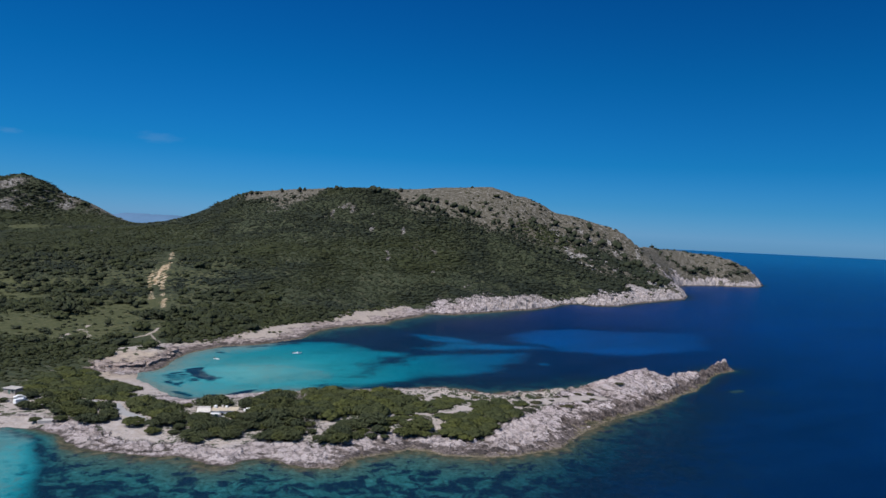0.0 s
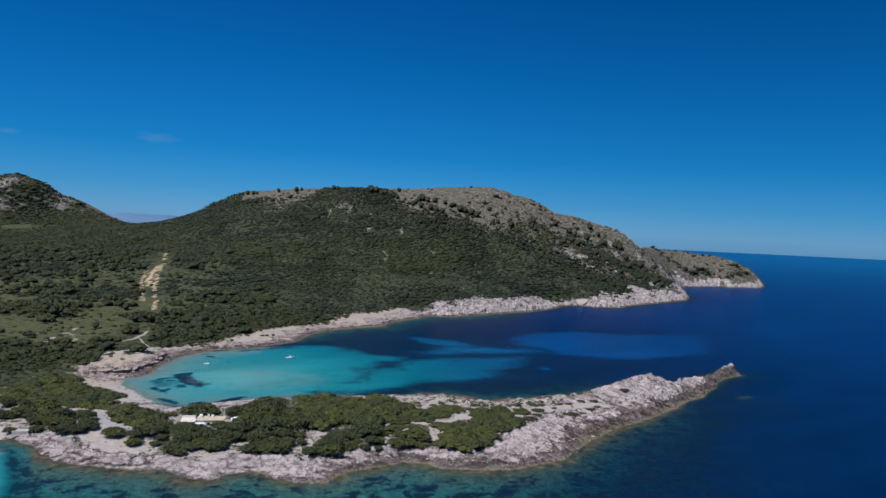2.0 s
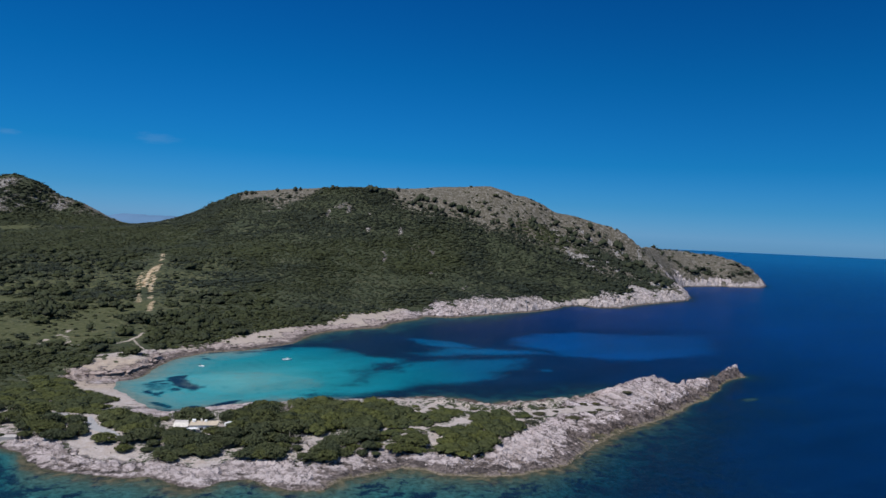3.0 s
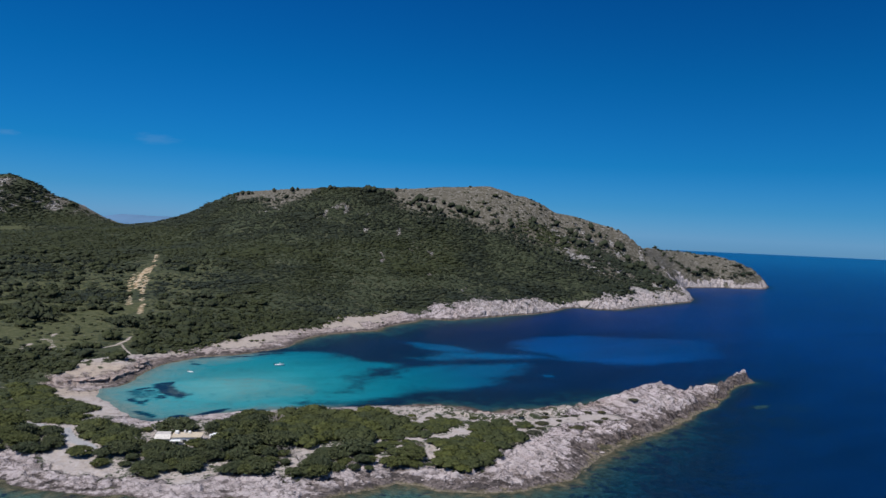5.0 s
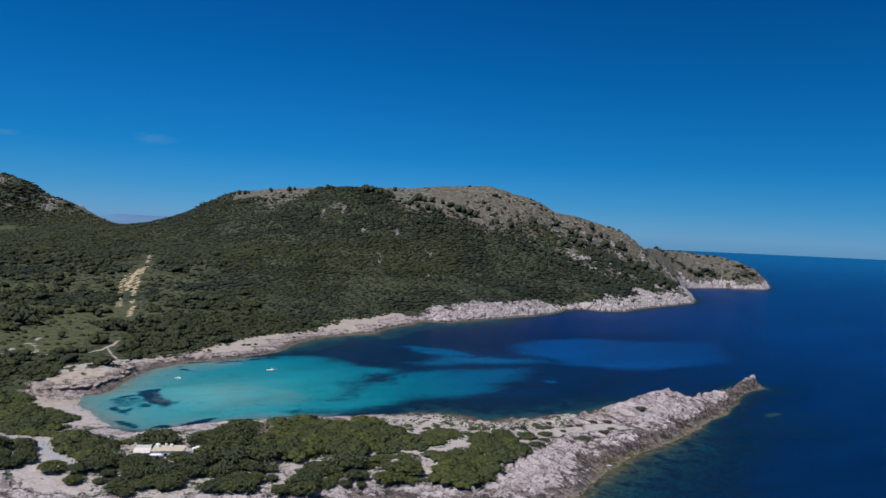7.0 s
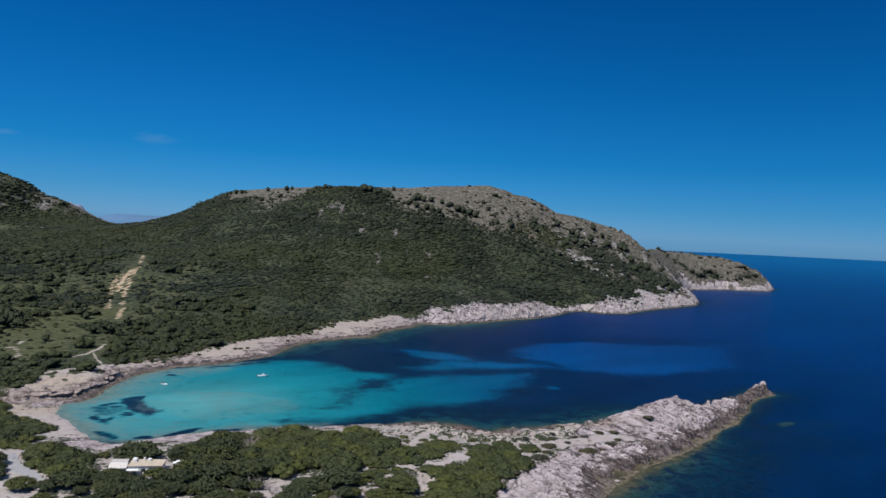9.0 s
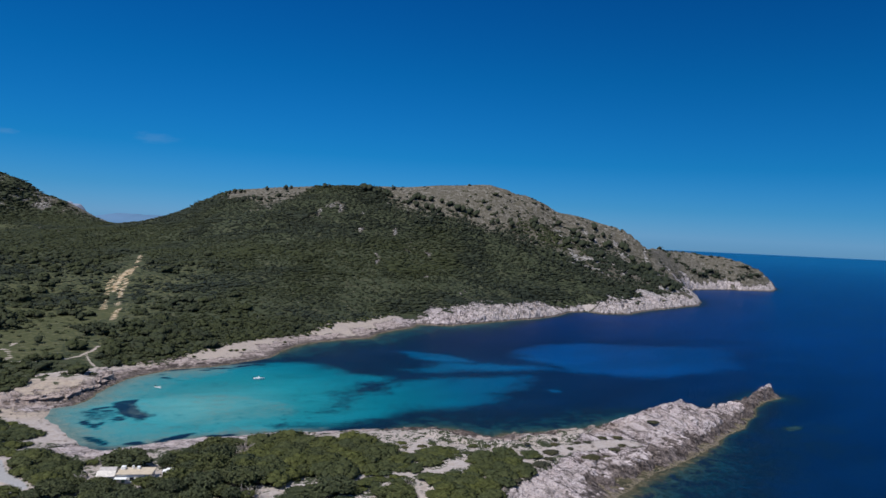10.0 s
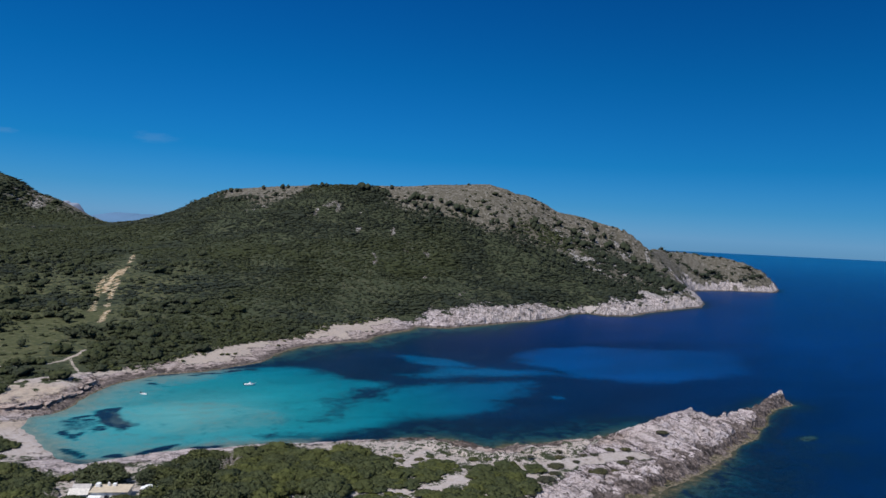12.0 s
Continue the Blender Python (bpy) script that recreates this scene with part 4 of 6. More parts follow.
def clump(lobes, level, tufts, tuft, flat, spread):
    """Vertices and triangles of a leafy crown about 1 m in radius: lumpy lobes with loose tufts of leaves round them."""
    cos, faces, count = [], [], 0
    base, tri = ICO[level]
    centres = []
    for k in range(lobes):
        a, r = rng.uniform(0, 2 * math.pi), spread * math.sqrt(rng.uniform(0, 1)) if k else 0.0
        size = rng.uniform(0.38, 0.62) if lobes > 1 else rng.uniform(0.8, 1.0)
        c = np.array([r * math.cos(a), r * math.sin(a), flat * rng.uniform(-0.15, 0.55) * (1.1 - r)])
        bumps = 1 + rng.uniform(-0.28, 0.28, len(base))
        co = base * bumps[:, None] * np.array([size, size, size * flat * 1.25]) + c
        centres.append((c, size))
        cos.append(co)
        faces.append(tri + count)
        count += len(co)
    for k in range(tufts):
        c, size = centres[rng.integers(len(centres))]
        d = rng.normal(size=3)
        d[2] = abs(d[2]) * 1.1 - 0.35
        d /= np.linalg.norm(d)
        p = c + d * np.array([size, size, size * flat * 1.25]) * rng.uniform(0.9, 1.18)
        u = rng.normal(size=3)
        u /= np.linalg.norm(u)
        v = np.cross(u, d + 0.3 * rng.normal(size=3))
        v /= np.linalg.norm(v) + 1e-9
        t = tuft * rng.uniform(0.6, 1.4)
        cos.append(np.array([p - u * t, p + u * t * 0.8 + d * t * 0.4, p + v * t + d * t * 0.6]))
        faces.append(np.array([[count, count + 1, count + 2]]))
        count += 3
    return np.concatenate(cos), np.concatenate(faces)


def scatter(x0, x1, y0, y1, gap):
    """A jittered grid of places."""
    ax, ay = np.meshgrid(np.arange(x0, x1, gap), np.arange(y0, y1, gap))
    ax = ax + rng.uniform(-0.48, 0.48, ax.shape) * gap
    ay = ay + rng.uniform(-0.48, 0.48, ay.shape) * gap
    return ax.ravel(), ay.ravel()


def plant_cover(x, y):
    """Height of the ground, metres inland, the share of it that plants cover, and the open fields."""
    z, s = land(x, y)
    sand, rock, dry, field = covers(x, y, s)[:4]
    gaps = smooth(-0.55, -0.2, fbm(x, y, 30, 4, 101))
    cover = (0.68 + 0.32 * gaps) * (1 - 0.25 * smooth(0.3, 0.7, field)) * (1 - 0.7 * within(x, y, MEADOW, 8)) * (1 - 0.9 * spot(x, y, -560, 1125, 36, 62))
    cover = cover * (1 - 0.8 * near_line(x, y + 3, GULLY, 12) * smooth(-0.35, -0.05, fbm(x, y, 12, 3, 105)))
    cover = cover * (1 - 0.38 * valley(x, y))
    for pts, w in TRACKS[1:3]:
        cover = cover * (1 - near_line(x, y + 2, pts, w + 3))
    bush = 0.07 + 0.05 * smooth(60, 120, x) + 0.07 * smooth(1050, 1000, y) + 0.8 * smooth(0.34, 0.62, vnoise(x / 30, y / 30, 103)) * smooth(80, 150, x) * smooth(1050, 960, y) + 0.10 * smooth(-90, -150, x) + 0.85 * smooth(0.36, 0.5, vnoise(x / 8, y / 8, 104)) * smooth(130, 180, x) * smooth(350, 330, x) * smooth(1060, 985, y) + 0.25 * smooth(-600, -640, x)
    for cx, cy, rx, ry in ((262, 822, 9, 9), (285, 846, 10, 8), (240, 796, 8, 10), (302, 862, 10, 8), (150, 735, 7, 6), (120, 700, 8, 6), (88, 672, 6, 5), (446, 1142, 12, 9), (460, 1142, 16, 12), (487, 1168, 17, 16), (493, 1155, 9, 8), (523, 1153, 14, 7), (545, 1169, 18, 10), (568, 1189, 14, 9), (559, 1208, 10, 8), (437, 1155, 8, 6), (332, 906, 20, 14), (345, 972, 14, 14)):
        bush = np.maximum(bush, 0.95 * spot(x, y, cx, cy, rx, ry))
    cover = cover * (1 - smooth(0.68, 0.8, sand)) * np.where(y < 300, 1 - smooth(0.5, 0.9, rock), 1 - smooth(0.25, 0.7, rock) * (1 - 0.7 * smooth(0.02, 0.2, fbm(x, y, 9, 3, 161)) * smooth(20, 60, x) * smooth(6, 12, s) * smooth(600, 640, y))) * (1 - (1 - bush) * smooth(0.3, 0.95, dry))
    return z, s, np.where(s > 4, cover, 0), np.maximum(dry, 2.2 * field)


def joined(name, places, shapes, mat, label):
    """One object out of many crowns. places: rows of x, y, z, width, height, tint."""
    cos, faces, tints, count = [], [], [], 0
    pick = rng.integers(len(shapes), size=len(places))
    turn = rng.uniform(0, 2 * math.pi, len(places))
    for (x, y, z, w, h, tint), k, a in zip(places, pick, turn):
        co, f = shapes[k]
        c, s = math.cos(a) * w, math.sin(a) * w
        cos.append(np.stack([co[:, 0] * c - co[:, 1] * s + x, co[:, 0] * s + co[:, 1] * c + y, co[:, 2] * h + z], -1))
        faces.append(f + count)
        tints.append(np.full(len(co), tint))
        count += len(co)
    me = raw_mesh(name, np.concatenate(cos), np.concatenate(faces))
    me.polygons.foreach_set("use_smooth", np.ones(len(me.polygons), bool))
    a = me.attributes.new("tint", "FLOAT", "POINT")
    a.data.foreach_set("value", np.concatenate(tints).astype(np.float32))
    me.materials.append(mat)
    return tagged(new(name, me), label, name.replace("_", " "), kind="stuff")


FAR = [clump(1, 1, 4, 0.42, 0.8, 0) for _ in range(14)]
MIDDLE = [clump(2, 1, 8, 0.30, 0.75, 0.5) for _ in range(14)]
CLOSE = [clump(4, 1, 34, 0.24, 0.7, 0.6) for _ in range(14)]
BROAD = [clump(9, 1, 80, 0.17, 0.75, 0.62) for _ in range(10)]


# darker, taller pines below the bare shoulder of the hill
PINE_BELT = [(20, 985), (79, 962), (121, 950), (159, 915), (192, 873), (210, 855), (262, 900), (300, 940)]


def pine_belt():
    x, y = scatter(10, 330, 820, 1010, 7.5)
    ok = rng.uniform(0, 1, len(x)) < 0.75 * near_line(x, y, PINE_BELT, 42)
    return tuple((px, py, w) for px, py, w in zip(x[ok], y[ok], np.clip(rng.lognormal(1.05, 0.25, ok.sum()), 1.8, 4.4)))


def grow(runs, lone=()):
    """Places for crowns over the wooded slopes. runs: x0, x1, y0, y1, gap, size."""
    rows = []
    for x0, x1, y0, y1, gap, size in runs:
        x, y = scatter(x0, x1, y0, y1, gap)
        ok = (x > -0.60 * y - 25) & (y < np.interp(x, [c[0] for c in HILL_CREST], [c[1] for c in HILL_CREST]) + 25)
        ok &= ~((x > -150) & (y < 334))
        ok |= (x > 400) & (y < 1290)
        x, y = x[ok], y[ok]
        z, s, cover, dry = plant_cover(x, y)
        if y1 < 800:
            cover = np.minimum(cover, 0.15 + plant_cover(x, y - 2.5)[2])
        chance = rng.uniform(0, 1, len(x))
        ok = (chance < cover) & (s > 5)
        x, y, z, s = x[ok], y[ok], z[ok], s[ok]
        pine = smooth(-0.05, 0.12, fbm(x, y, 30, 3, 113) + rng.normal(0, 0.1, len(x)))
        big = smooth(0.0, 0.5, fbm(x, y, 40, 3, 111)) * 0.5 + 0.75
        w = (0.95 + 0.12 * smooth(480, 560, y) + 0.42 * pine + 0.12 * smooth(540, 640, y)) * size * big * np.clip(rng.lognormal(0, 1, len(x)) ** (0.28 - 0.09 * smooth(540, 600, y)), 0.5, 1.7) * (0.7 + 0.3 * smooth(8, 30, s)) * (1 - 0.15 * np.minimum(dry[ok], 3))
        h = w * rng.uniform(0.32, 0.42, len(x)) * (0.85 + 0.55 * pine * (1 - 0.6 * smooth(540, 640, y)))
        h = h * (1 - 0.42 * smooth(500, 640, y)) * (1 + 1.3 * smooth(0.35, 0.9, dry[ok]) * smooth(640, 760, y)) * (1 - 0.55 * near_line(x, y + 9, GULLY, 16)) * (1 - 0.6 * near_line(x, y + 8, TRACKS[1][0], 11)) * (1 - 0.6 * near_line(x, y + 8, TRACKS[2][0], 11))
        tint = np.clip(0.34 + 1.3 * fbm(x, 0.6 * y, 95, 4, 121) + rng.normal(0, 0.06, len(x)) - 0.2 * np.minimum(dry[ok], 1) + (0.16 - 0.32 * pine) * (1 - 0.5 * smooth(540, 640, y)) + 0.7 * spot(x, y, -134, 482, 13, 22) - 0.3 * near_line(x, y, PINE_BELT, 45) + 0.3 * spot(x, y, 229, 846, 18, 25) + 0.15 * spot(x, y, 100, 830, 80, 60), 0, 1)
        rows.append(np.stack([x, y, z + h * 0.25, w, h, tint], -1))
    if lone:
        rows.append(single(lone))
    return np.concatenate(rows)


def stand_out(x0, x1, y0, y1, gap, size):
    """Places of taller pines that stand out of the scrub of the valley, in loose groups."""
    x, y = scatter(x0, x1, y0, y1, gap)
    z, s, cover = plant_cover(x, y)[:3]
    group = smooth(-0.12, 0.12, fbm(x, y, 45, 3, 151)) * smooth(-70, -130, x + 0.12 * (y - 450)) * (1 - near_line(x, y + 8, GULLY, 14))
    for pts, w in TRACKS[1:3]:
        group = group * (1 - near_line(x, y + 6, pts, w + 8))
    ok = (rng.uniform(0, 1, len(x)) < np.minimum(cover, group)) & (s > 12) & (x > -0.60 * y - 25) & (within(x, y - 3, MEADOW, 8) < 0.45)
    x, y, z = x[ok], y[ok], z[ok]
    w = size * np.clip(rng.lognormal(0, 0.3, len(x)), 0.55, 1.7)
    h = w * rng.uniform(0.62, 0.85, len(x))
    return np.stack([x, y, z + h * 0.35, w, h, np.clip(rng.normal(0.2, 0.14, len(x)), 0, 1)], -1)


def single(places, tall=1.05):
    """Lone round trees: x, y, half width."""
    x, y, w = (np.array(c, float) for c in zip(*places))
    z = land(x, y)[0]
    return np.stack([x, y, z + w * 0.57 * tall, w, w * tall, np.full(len(x), 0.08)], -1)


CREST_TREES = ((-262, 1168, 3.6), (-257, 1172, 3.0), (-248, 1169, 4.0), (-240, 1166, 3.8), (-233, 1164, 2.8), (-197, 1149, 3.6), (-167, 1131, 4.0), (-160, 1134, 3.0),
               (-107, 1097, 4.2), (-101, 1096, 3.0), (-122, 1078, 3.2), (-169, 1086, 3.6), (-193, 1081, 3.4), (-219, 1090, 3.8), (-228, 1096, 3.2), (-205, 1100, 3.0),
               (-11, 1086, 3.8), (90, 1040, 2.6))
BROW_TREES = ((-50, 1075, 5.4), (-43, 1072, 4.8), (-35, 1065, 3.9), (-30, 1075, 3.2), (-21, 1066, 3.9), (-17, 1059, 4.7), (-13, 1055, 3.1), (5, 1033, 2.3), (10, 1028, 3.0), (14, 1035, 3.1), (19, 1046, 3.9), (22, 1055, 3.9), (25, 1046, 3.9), (31, 1042, 3.8), (41, 1039, 3.8), (55, 1032, 3.1), (63, 1022, 3.0), (67, 1025, 3.0), (22, 1020, 3.8), (34, 1007, 3.7), (42, 1002, 3.7), (50, 998, 3.7), (74, 1007, 4.5), (82, 1007, 4.5), (90, 1000, 4.4), (98, 996, 3.7), (111, 1039, 2.3), (116, 1020, 3.0), (123, 1003, 2.2), (127, 1012, 1.9), (117, 982, 2.9), (125, 987, 2.9))
FLANK_TREES = ((141, 1037, 1.9), (142, 994, 3.0), (143, 980, 4.4), (157, 1024, 1.9), (179, 1035, 1.9), (180, 1023, 3.8), (173, 1012, 3.0), (173, 994, 3.7), (176, 986, 3.7), (153, 973, 2.9), (212, 1056, 2.4), (215, 1042, 3.9), (232, 1025, 4.7), (238, 1020, 3.9), (270, 1062, 4.0), (280, 1051, 3.6), (257, 1024, 4.7), (226, 981, 4.5), (216, 977, 3.7), (231, 971, 4.4), (243, 990, 3.8), (274, 1018, 3.9), (281, 1027, 3.9), (303, 1039, 4.8), (308, 1037, 4.0), (251, 947, 5.1), (308, 1005, 3.9), (322, 984, 4.6), (316, 988, 3.8), (352, 1013, 3.2), (309, 883, 3.5), (316, 880, 4.1), (294, 943, 4.4))
CAPE_TREES = ((446, 1142, 6.5), (455, 1140, 7.5), (463, 1144, 7.0), (471, 1150, 6.0), (480, 1166, 7.0), (488, 1172, 8.5), (494, 1161, 7.5), (499, 1156, 5.5), (522, 1153, 5.0), (532, 1160, 6.5), (545, 1168, 7.5), (556, 1178, 7.0),
              (568, 1189, 7.0), (576, 1196, 5.0), (559, 1208, 6.5), (553, 1206, 4.5), (437, 1155, 4.5), (318, 900, 6.0), (328, 905, 6.5), (338, 912, 6.0), (330, 915, 5.5), (310, 893, 5.0), (345, 960, 5.0))
FIELD_TREES = ((-214, 475, 5.5), (-208, 478, 4.2), (-221, 473, 4.0), (-152, 470, 4.6), (-158, 476, 4.4), (-164, 470, 4.0), (-150, 486, 4.0), (-228, 400, 5.0), (-176, 445, 3.2), (-222, 497, 6.0), (-216, 493, 5.0), (-229, 500, 4.6), (-190, 520, 4.0), (-184, 512, 3.6), (-205, 545, 4.2))
joined("pine_wood", np.concatenate([stand_out(-420, -60, 360, 560, 7.5, 3.2), stand_out(-520, -90, 560, 800, 9.0, 3.3)]), BROAD, PINE, "tall dark green pines standing out of the valley scrub")
joined("woodland", grow([(-420, -90, 255, 400, 3.3, 1.8), (-420, -90, 400, 440, 3.7, 2.2), (-420, 20, 440, 560, 4.0, 2.5)], FIELD_TREES), CLOSE, PINE,
       "dense dark green pines and scrub on the lower slopes")
joined("hill_forest", grow([(-560, 280, 560, 760, 3.7, 2.5)]), MIDDLE, PINE, "dense dark green pine forest on the hillside")


def shore_scrub():
    """Low green scrub that creeps out of the wood on to the bare shore of the bay."""
    rows = []
    for (x0, y0), (x1, y1) in zip(BARE_COAST[2:12], BARE_COAST[3:13]):
        for _ in range(int(math.hypot(x1 - x0, y1 - y0) / 0.9)):
            u, off = rng.uniform(0, 1), rng.normal(0.5, 2.6)
            rows.append((x0 + u * (x1 - x0) - 0.85 * off, y0 + u * (y1 - y0) + 0.5 * off, rng.uniform(0.9, 2.2)))
    rows += [(-82, 456, 2.4), (-79, 458, 2.0), (-76, 461, 1.6), (-108, 421, 2.0), (-105, 424, 1.5), (-60, 497, 2.0), (-57, 500, 1.6), (-38, 545, 1.6), (-96, 437, 1.8)]
    x, y, w = (np.array(c) for c in zip(*rows))
    z, s = land(x, y)
    h = w * rng.uniform(0.3, 0.5, len(x))
    return np.stack([x, y, z + 0.3 * h, w, h, rng.uniform(0.0, 0.5, len(x))], -1)[s > 4]


joined("shore_scrub", shore_scrub(), MIDDLE, SHRUB, "low green scrub at the edge of the bare shore")
joined("cape_trees", np.concatenate([single(CAPE_TREES, 0.6), single(pine_belt(), 0.8)]), MIDDLE, PINE, "dark clumps of pine on the dry slopes of the hill and cape")
joined("ridge_forest", grow([(-760, 640, 760, 1130, 4.0, 2.5), (380, 640, 1130, 1300, 5.0, 2.6), (-1000, -250, 1130, 1520, 5.4, 3.2)], CREST_TREES + tuple((x, y, 1.25 * w) for x, y, w in BROW_TREES + FLANK_TREES)), FAR, PINE, "dark pine forest thinning out below the bare crest")


# ---- headland trees and shrubs, each a thing of its own ----
def part(name, bm, mat, parent, label=""):
    """Links a bmesh, or a mesh, as one mesh object under a thing or a part."""
    me = bm
    if not isinstance(bm, bpy.types.Mesh):
        me = bpy.data.meshes.new(name)
        bm.to_mesh(me)
        bm.free()
    if mat and not me.materials:
        me.materials.append(mat)
    ob = new(name, me)
    ob.parent = parent
    return tagged(ob, label) if label else ob


def limb(bm, a, b, ra, rb, sides=6):
    """A tapered length of trunk or branch from a to b."""
    a, b = Vector(a), Vector(b)
    turn = (b - a).to_track_quat("Z", "Y")
    rings = []
    for p, r in ((a, ra), (b, rb)):
        rings.append([bm.verts.new(p + turn @ Vector((r * math.cos(2 * math.pi * k / sides), r * math.sin(2 * math.pi * k / sides), 0))) for k in range(sides)])
    for k in range(sides):
        bm.faces.new((rings[0][k], rings[0][(k + 1) % sides], rings[1][(k + 1) % sides], rings[1][k]))
    bm.faces.new(rings[1])


def crown_mesh(name, co, faces, mat, scale, lift):
    me = raw_mesh(name, co * np.array(scale) + np.array([0, 0, lift]), faces)
    a = me.attributes.new("tint", "FLOAT", "POINT")
    a.data.foreach_set("value", np.full(len(co), 0.18, np.float32))
    me.polygons.foreach_set("use_smooth", np.ones(len(me.polygons), bool))
    me.materials.append(mat)
    return me


def canopy(lobes, tufts, tuft, even=False):
    """A leafy dome about 1 m in radius and 1 m high: a close cushion when even, else flat sprays in layers with gaps between them; loose tufts all over."""
    base, tri = ICO[1]
    cos, faces, count, centres = [], [], 0, []
    for k in range(lobes + lobes // 2):
        a = 2.39996 * k + rng.uniform(-0.3, 0.3)
        if k < lobes:
            r = 0.82 * math.sqrt((k + 0.4) / lobes)
            size = rng.uniform(0.28, 0.42) if even else rng.uniform(0.12, 0.24)
            level = 0.78 * math.sqrt(1 - r * r) * rng.uniform(0.9 if even else 0.62, 1.0) - (0.22 if even else 0.10)
        else:
            r, size, level = rng.uniform(0.6, 0.9), rng.uniform(0.12, 0.22), rng.uniform(0.0, 0.3)
        c = np.array([r * math.cos(a), r * math.sin(a), level])
        co = base * (1 + rng.uniform(-0.3, 0.3, len(base)))[:, None] * np.array([size, size, size * (0.6 if even else 0.48)]) + c
        centres.append((c, size))
        cos.append(co)
        faces.append(tri + count)
        count += len(co)
    which = rng.integers(len(centres), size=tufts)
    d = rng.normal(size=(tufts, 3))
    d[:, 2] = np.abs(d[:, 2]) * 0.9 - 0.25
    d /= np.linalg.norm(d, axis=1)[:, None]
    flat = np.array([1, 1, 0.65 if even else 0.6])
    p = np.array([centres[k][0] for k in which]) + d * flat * np.array([centres[k][1] for k in which])[:, None] * rng.uniform(0.9, 1.3 if even else 1.6, (tufts, 1))
    u = rng.normal(size=(tufts, 3))
    u /= np.linalg.norm(u, axis=1)[:, None]
    v = np.cross(u, d)
    t = tuft * rng.uniform(0.6, 1.4, (tufts, 1))
    tips = np.stack([p - u * t, p + u * t * 0.8 + d * t * 0.4, p + v * t + d * t * 0.7], 1).reshape(-1, 3)
    cos.append(tips)
    faces.append(np.arange(tufts * 3).reshape(-1, 3) + count)
    return np.concatenate(cos), np.concatenate(faces)


def pine_tree(width, tall, lean):
    tree = new("pine_tree")
    bm = bmesh.new()
    fork = Vector((lean * 0.5, lean * 0.2, tall * 0.4))
    limb(bm, (0, 0, -0.6), fork, 0.19, 0.14, 7)
    for k in range(5):
        a = 2 * math.pi * k / 5 + rng.uniform(-0.4, 0.4)
        out = Vector((lean + math.cos(a) * width * 0.3, math.sin(a) * width * 0.3, tall * rng.uniform(0.55, 0.7)))
        limb(bm, fork, out, 0.11, 0.04, 5)
    part("trunk", bm, BARK, tree)
    co, faces = canopy(28, 2300, 0.088)
    part("crown", crown_mesh("crown", co, faces, HEADLAND_PINE, (width / 2, width / 2, tall * 0.72), tall * 0.26), HEADLAND_PINE, tree)
    return tagged(tree, "Aleppo pine with a broad rounded dark green crown", "pine tree", "pines of the headland")


def low_shrub(width, tall, name="mastic_shrub", leaves=SHRUB, label="low cushion of green mastic scrub on rocky ground", group="shrubs of the headland"):
    shrub = new(name)
    bm = bmesh.new()
    for k in range(4):
        a = 2 * math.pi * k / 4 + 0.5
        limb(bm, (0, 0, -0.3), (math.cos(a) * width * 0.25, math.sin(a) * width * 0.25, tall * 0.5), 0.05, 0.02, 5)
    part("stem", bm, BARK, shrub)
    co, faces = canopy(18, 1250, 0.06, True)
    part("foliage", crown_mesh("foliage", co, faces, leaves, (width / 2, width / 2, tall * 0.95), 0.0), leaves, shrub)
    return tagged(shrub, label, "shrub", group)


def dead_shrub(width, tall):
    """Bare grey branches of a dead or storm-broken bush."""
    bush = new("dead_shrub")
    for k in range(7):
        bm = bmesh.new()
        a = 2 * math.pi * k / 7 + rng.uniform(-0.4, 0.4)
        out = Vector((math.cos(a) * width * 0.28, math.sin(a) * width * 0.28, tall * rng.uniform(0.35, 0.6)))
        limb(bm, (0, 0, -0.2), out, 0.10, 0.07, 5)
        for _ in range(5):
            tip = out + Vector((math.cos(a) * rng.uniform(0, 0.22) * width + rng.normal() * 0.12 * width, math.sin(a) * rng.uniform(0, 0.22) * width + rng.normal() * 0.12 * width, tall * rng.uniform(-0.1, 0.45)))
            limb(bm, out.lerp(Vector((0, 0, 0)), rng.uniform(0, 0.4)), tip, 0.06, 0.025, 4)
        part("branch", bm, DEADWOOD, bush)
    return tagged(bush, "bare grey branches of a dead bush on pale ground", "dead bush", "dead bushes of the headland")


def placed(x, y, z, turn, size, stretch=1.0):
    return Matrix.Translation((x, y, z)) @ Matrix.Rotation(turn, 4, "Z") @ Matrix.Diagonal((size * stretch, size / stretch, size, 1))


# stands of pine and scrub on the headland: kind, spacing, size, height, outline
WEST_STANDS = [("shrub", 4.0, 0.85, 1.0, [(-152, 338), (-138, 333), (-132, 323), (-123, 320), (-109, 310), (-107, 305), (-111, 297), (-124, 289), (-152, 296)]),
               ("shrub", 4.0, 0.85, 1.3, [(-150, 296), (-123, 288), (-115, 292), (-105, 296), (-102, 290), (-103, 280), (-110, 277), (-122, 281), (-150, 290)]),
               ("shrub", 3.9, 0.85, 1.9, [(-103, 283), (-93, 284), (-85, 280), (-78, 268), (-75, 258), (-81, 250), (-88, 256), (-91, 263), (-102, 270), (-101, 275)]),
               ("pine", 4.6, 0.82, 0.75, [(-152, 290), (-125, 281), (-116, 276), (-105, 270), (-100, 263), (-97, 254), (-103, 248), (-113, 255), (-121, 259), (-130, 263), (-152, 268)])]
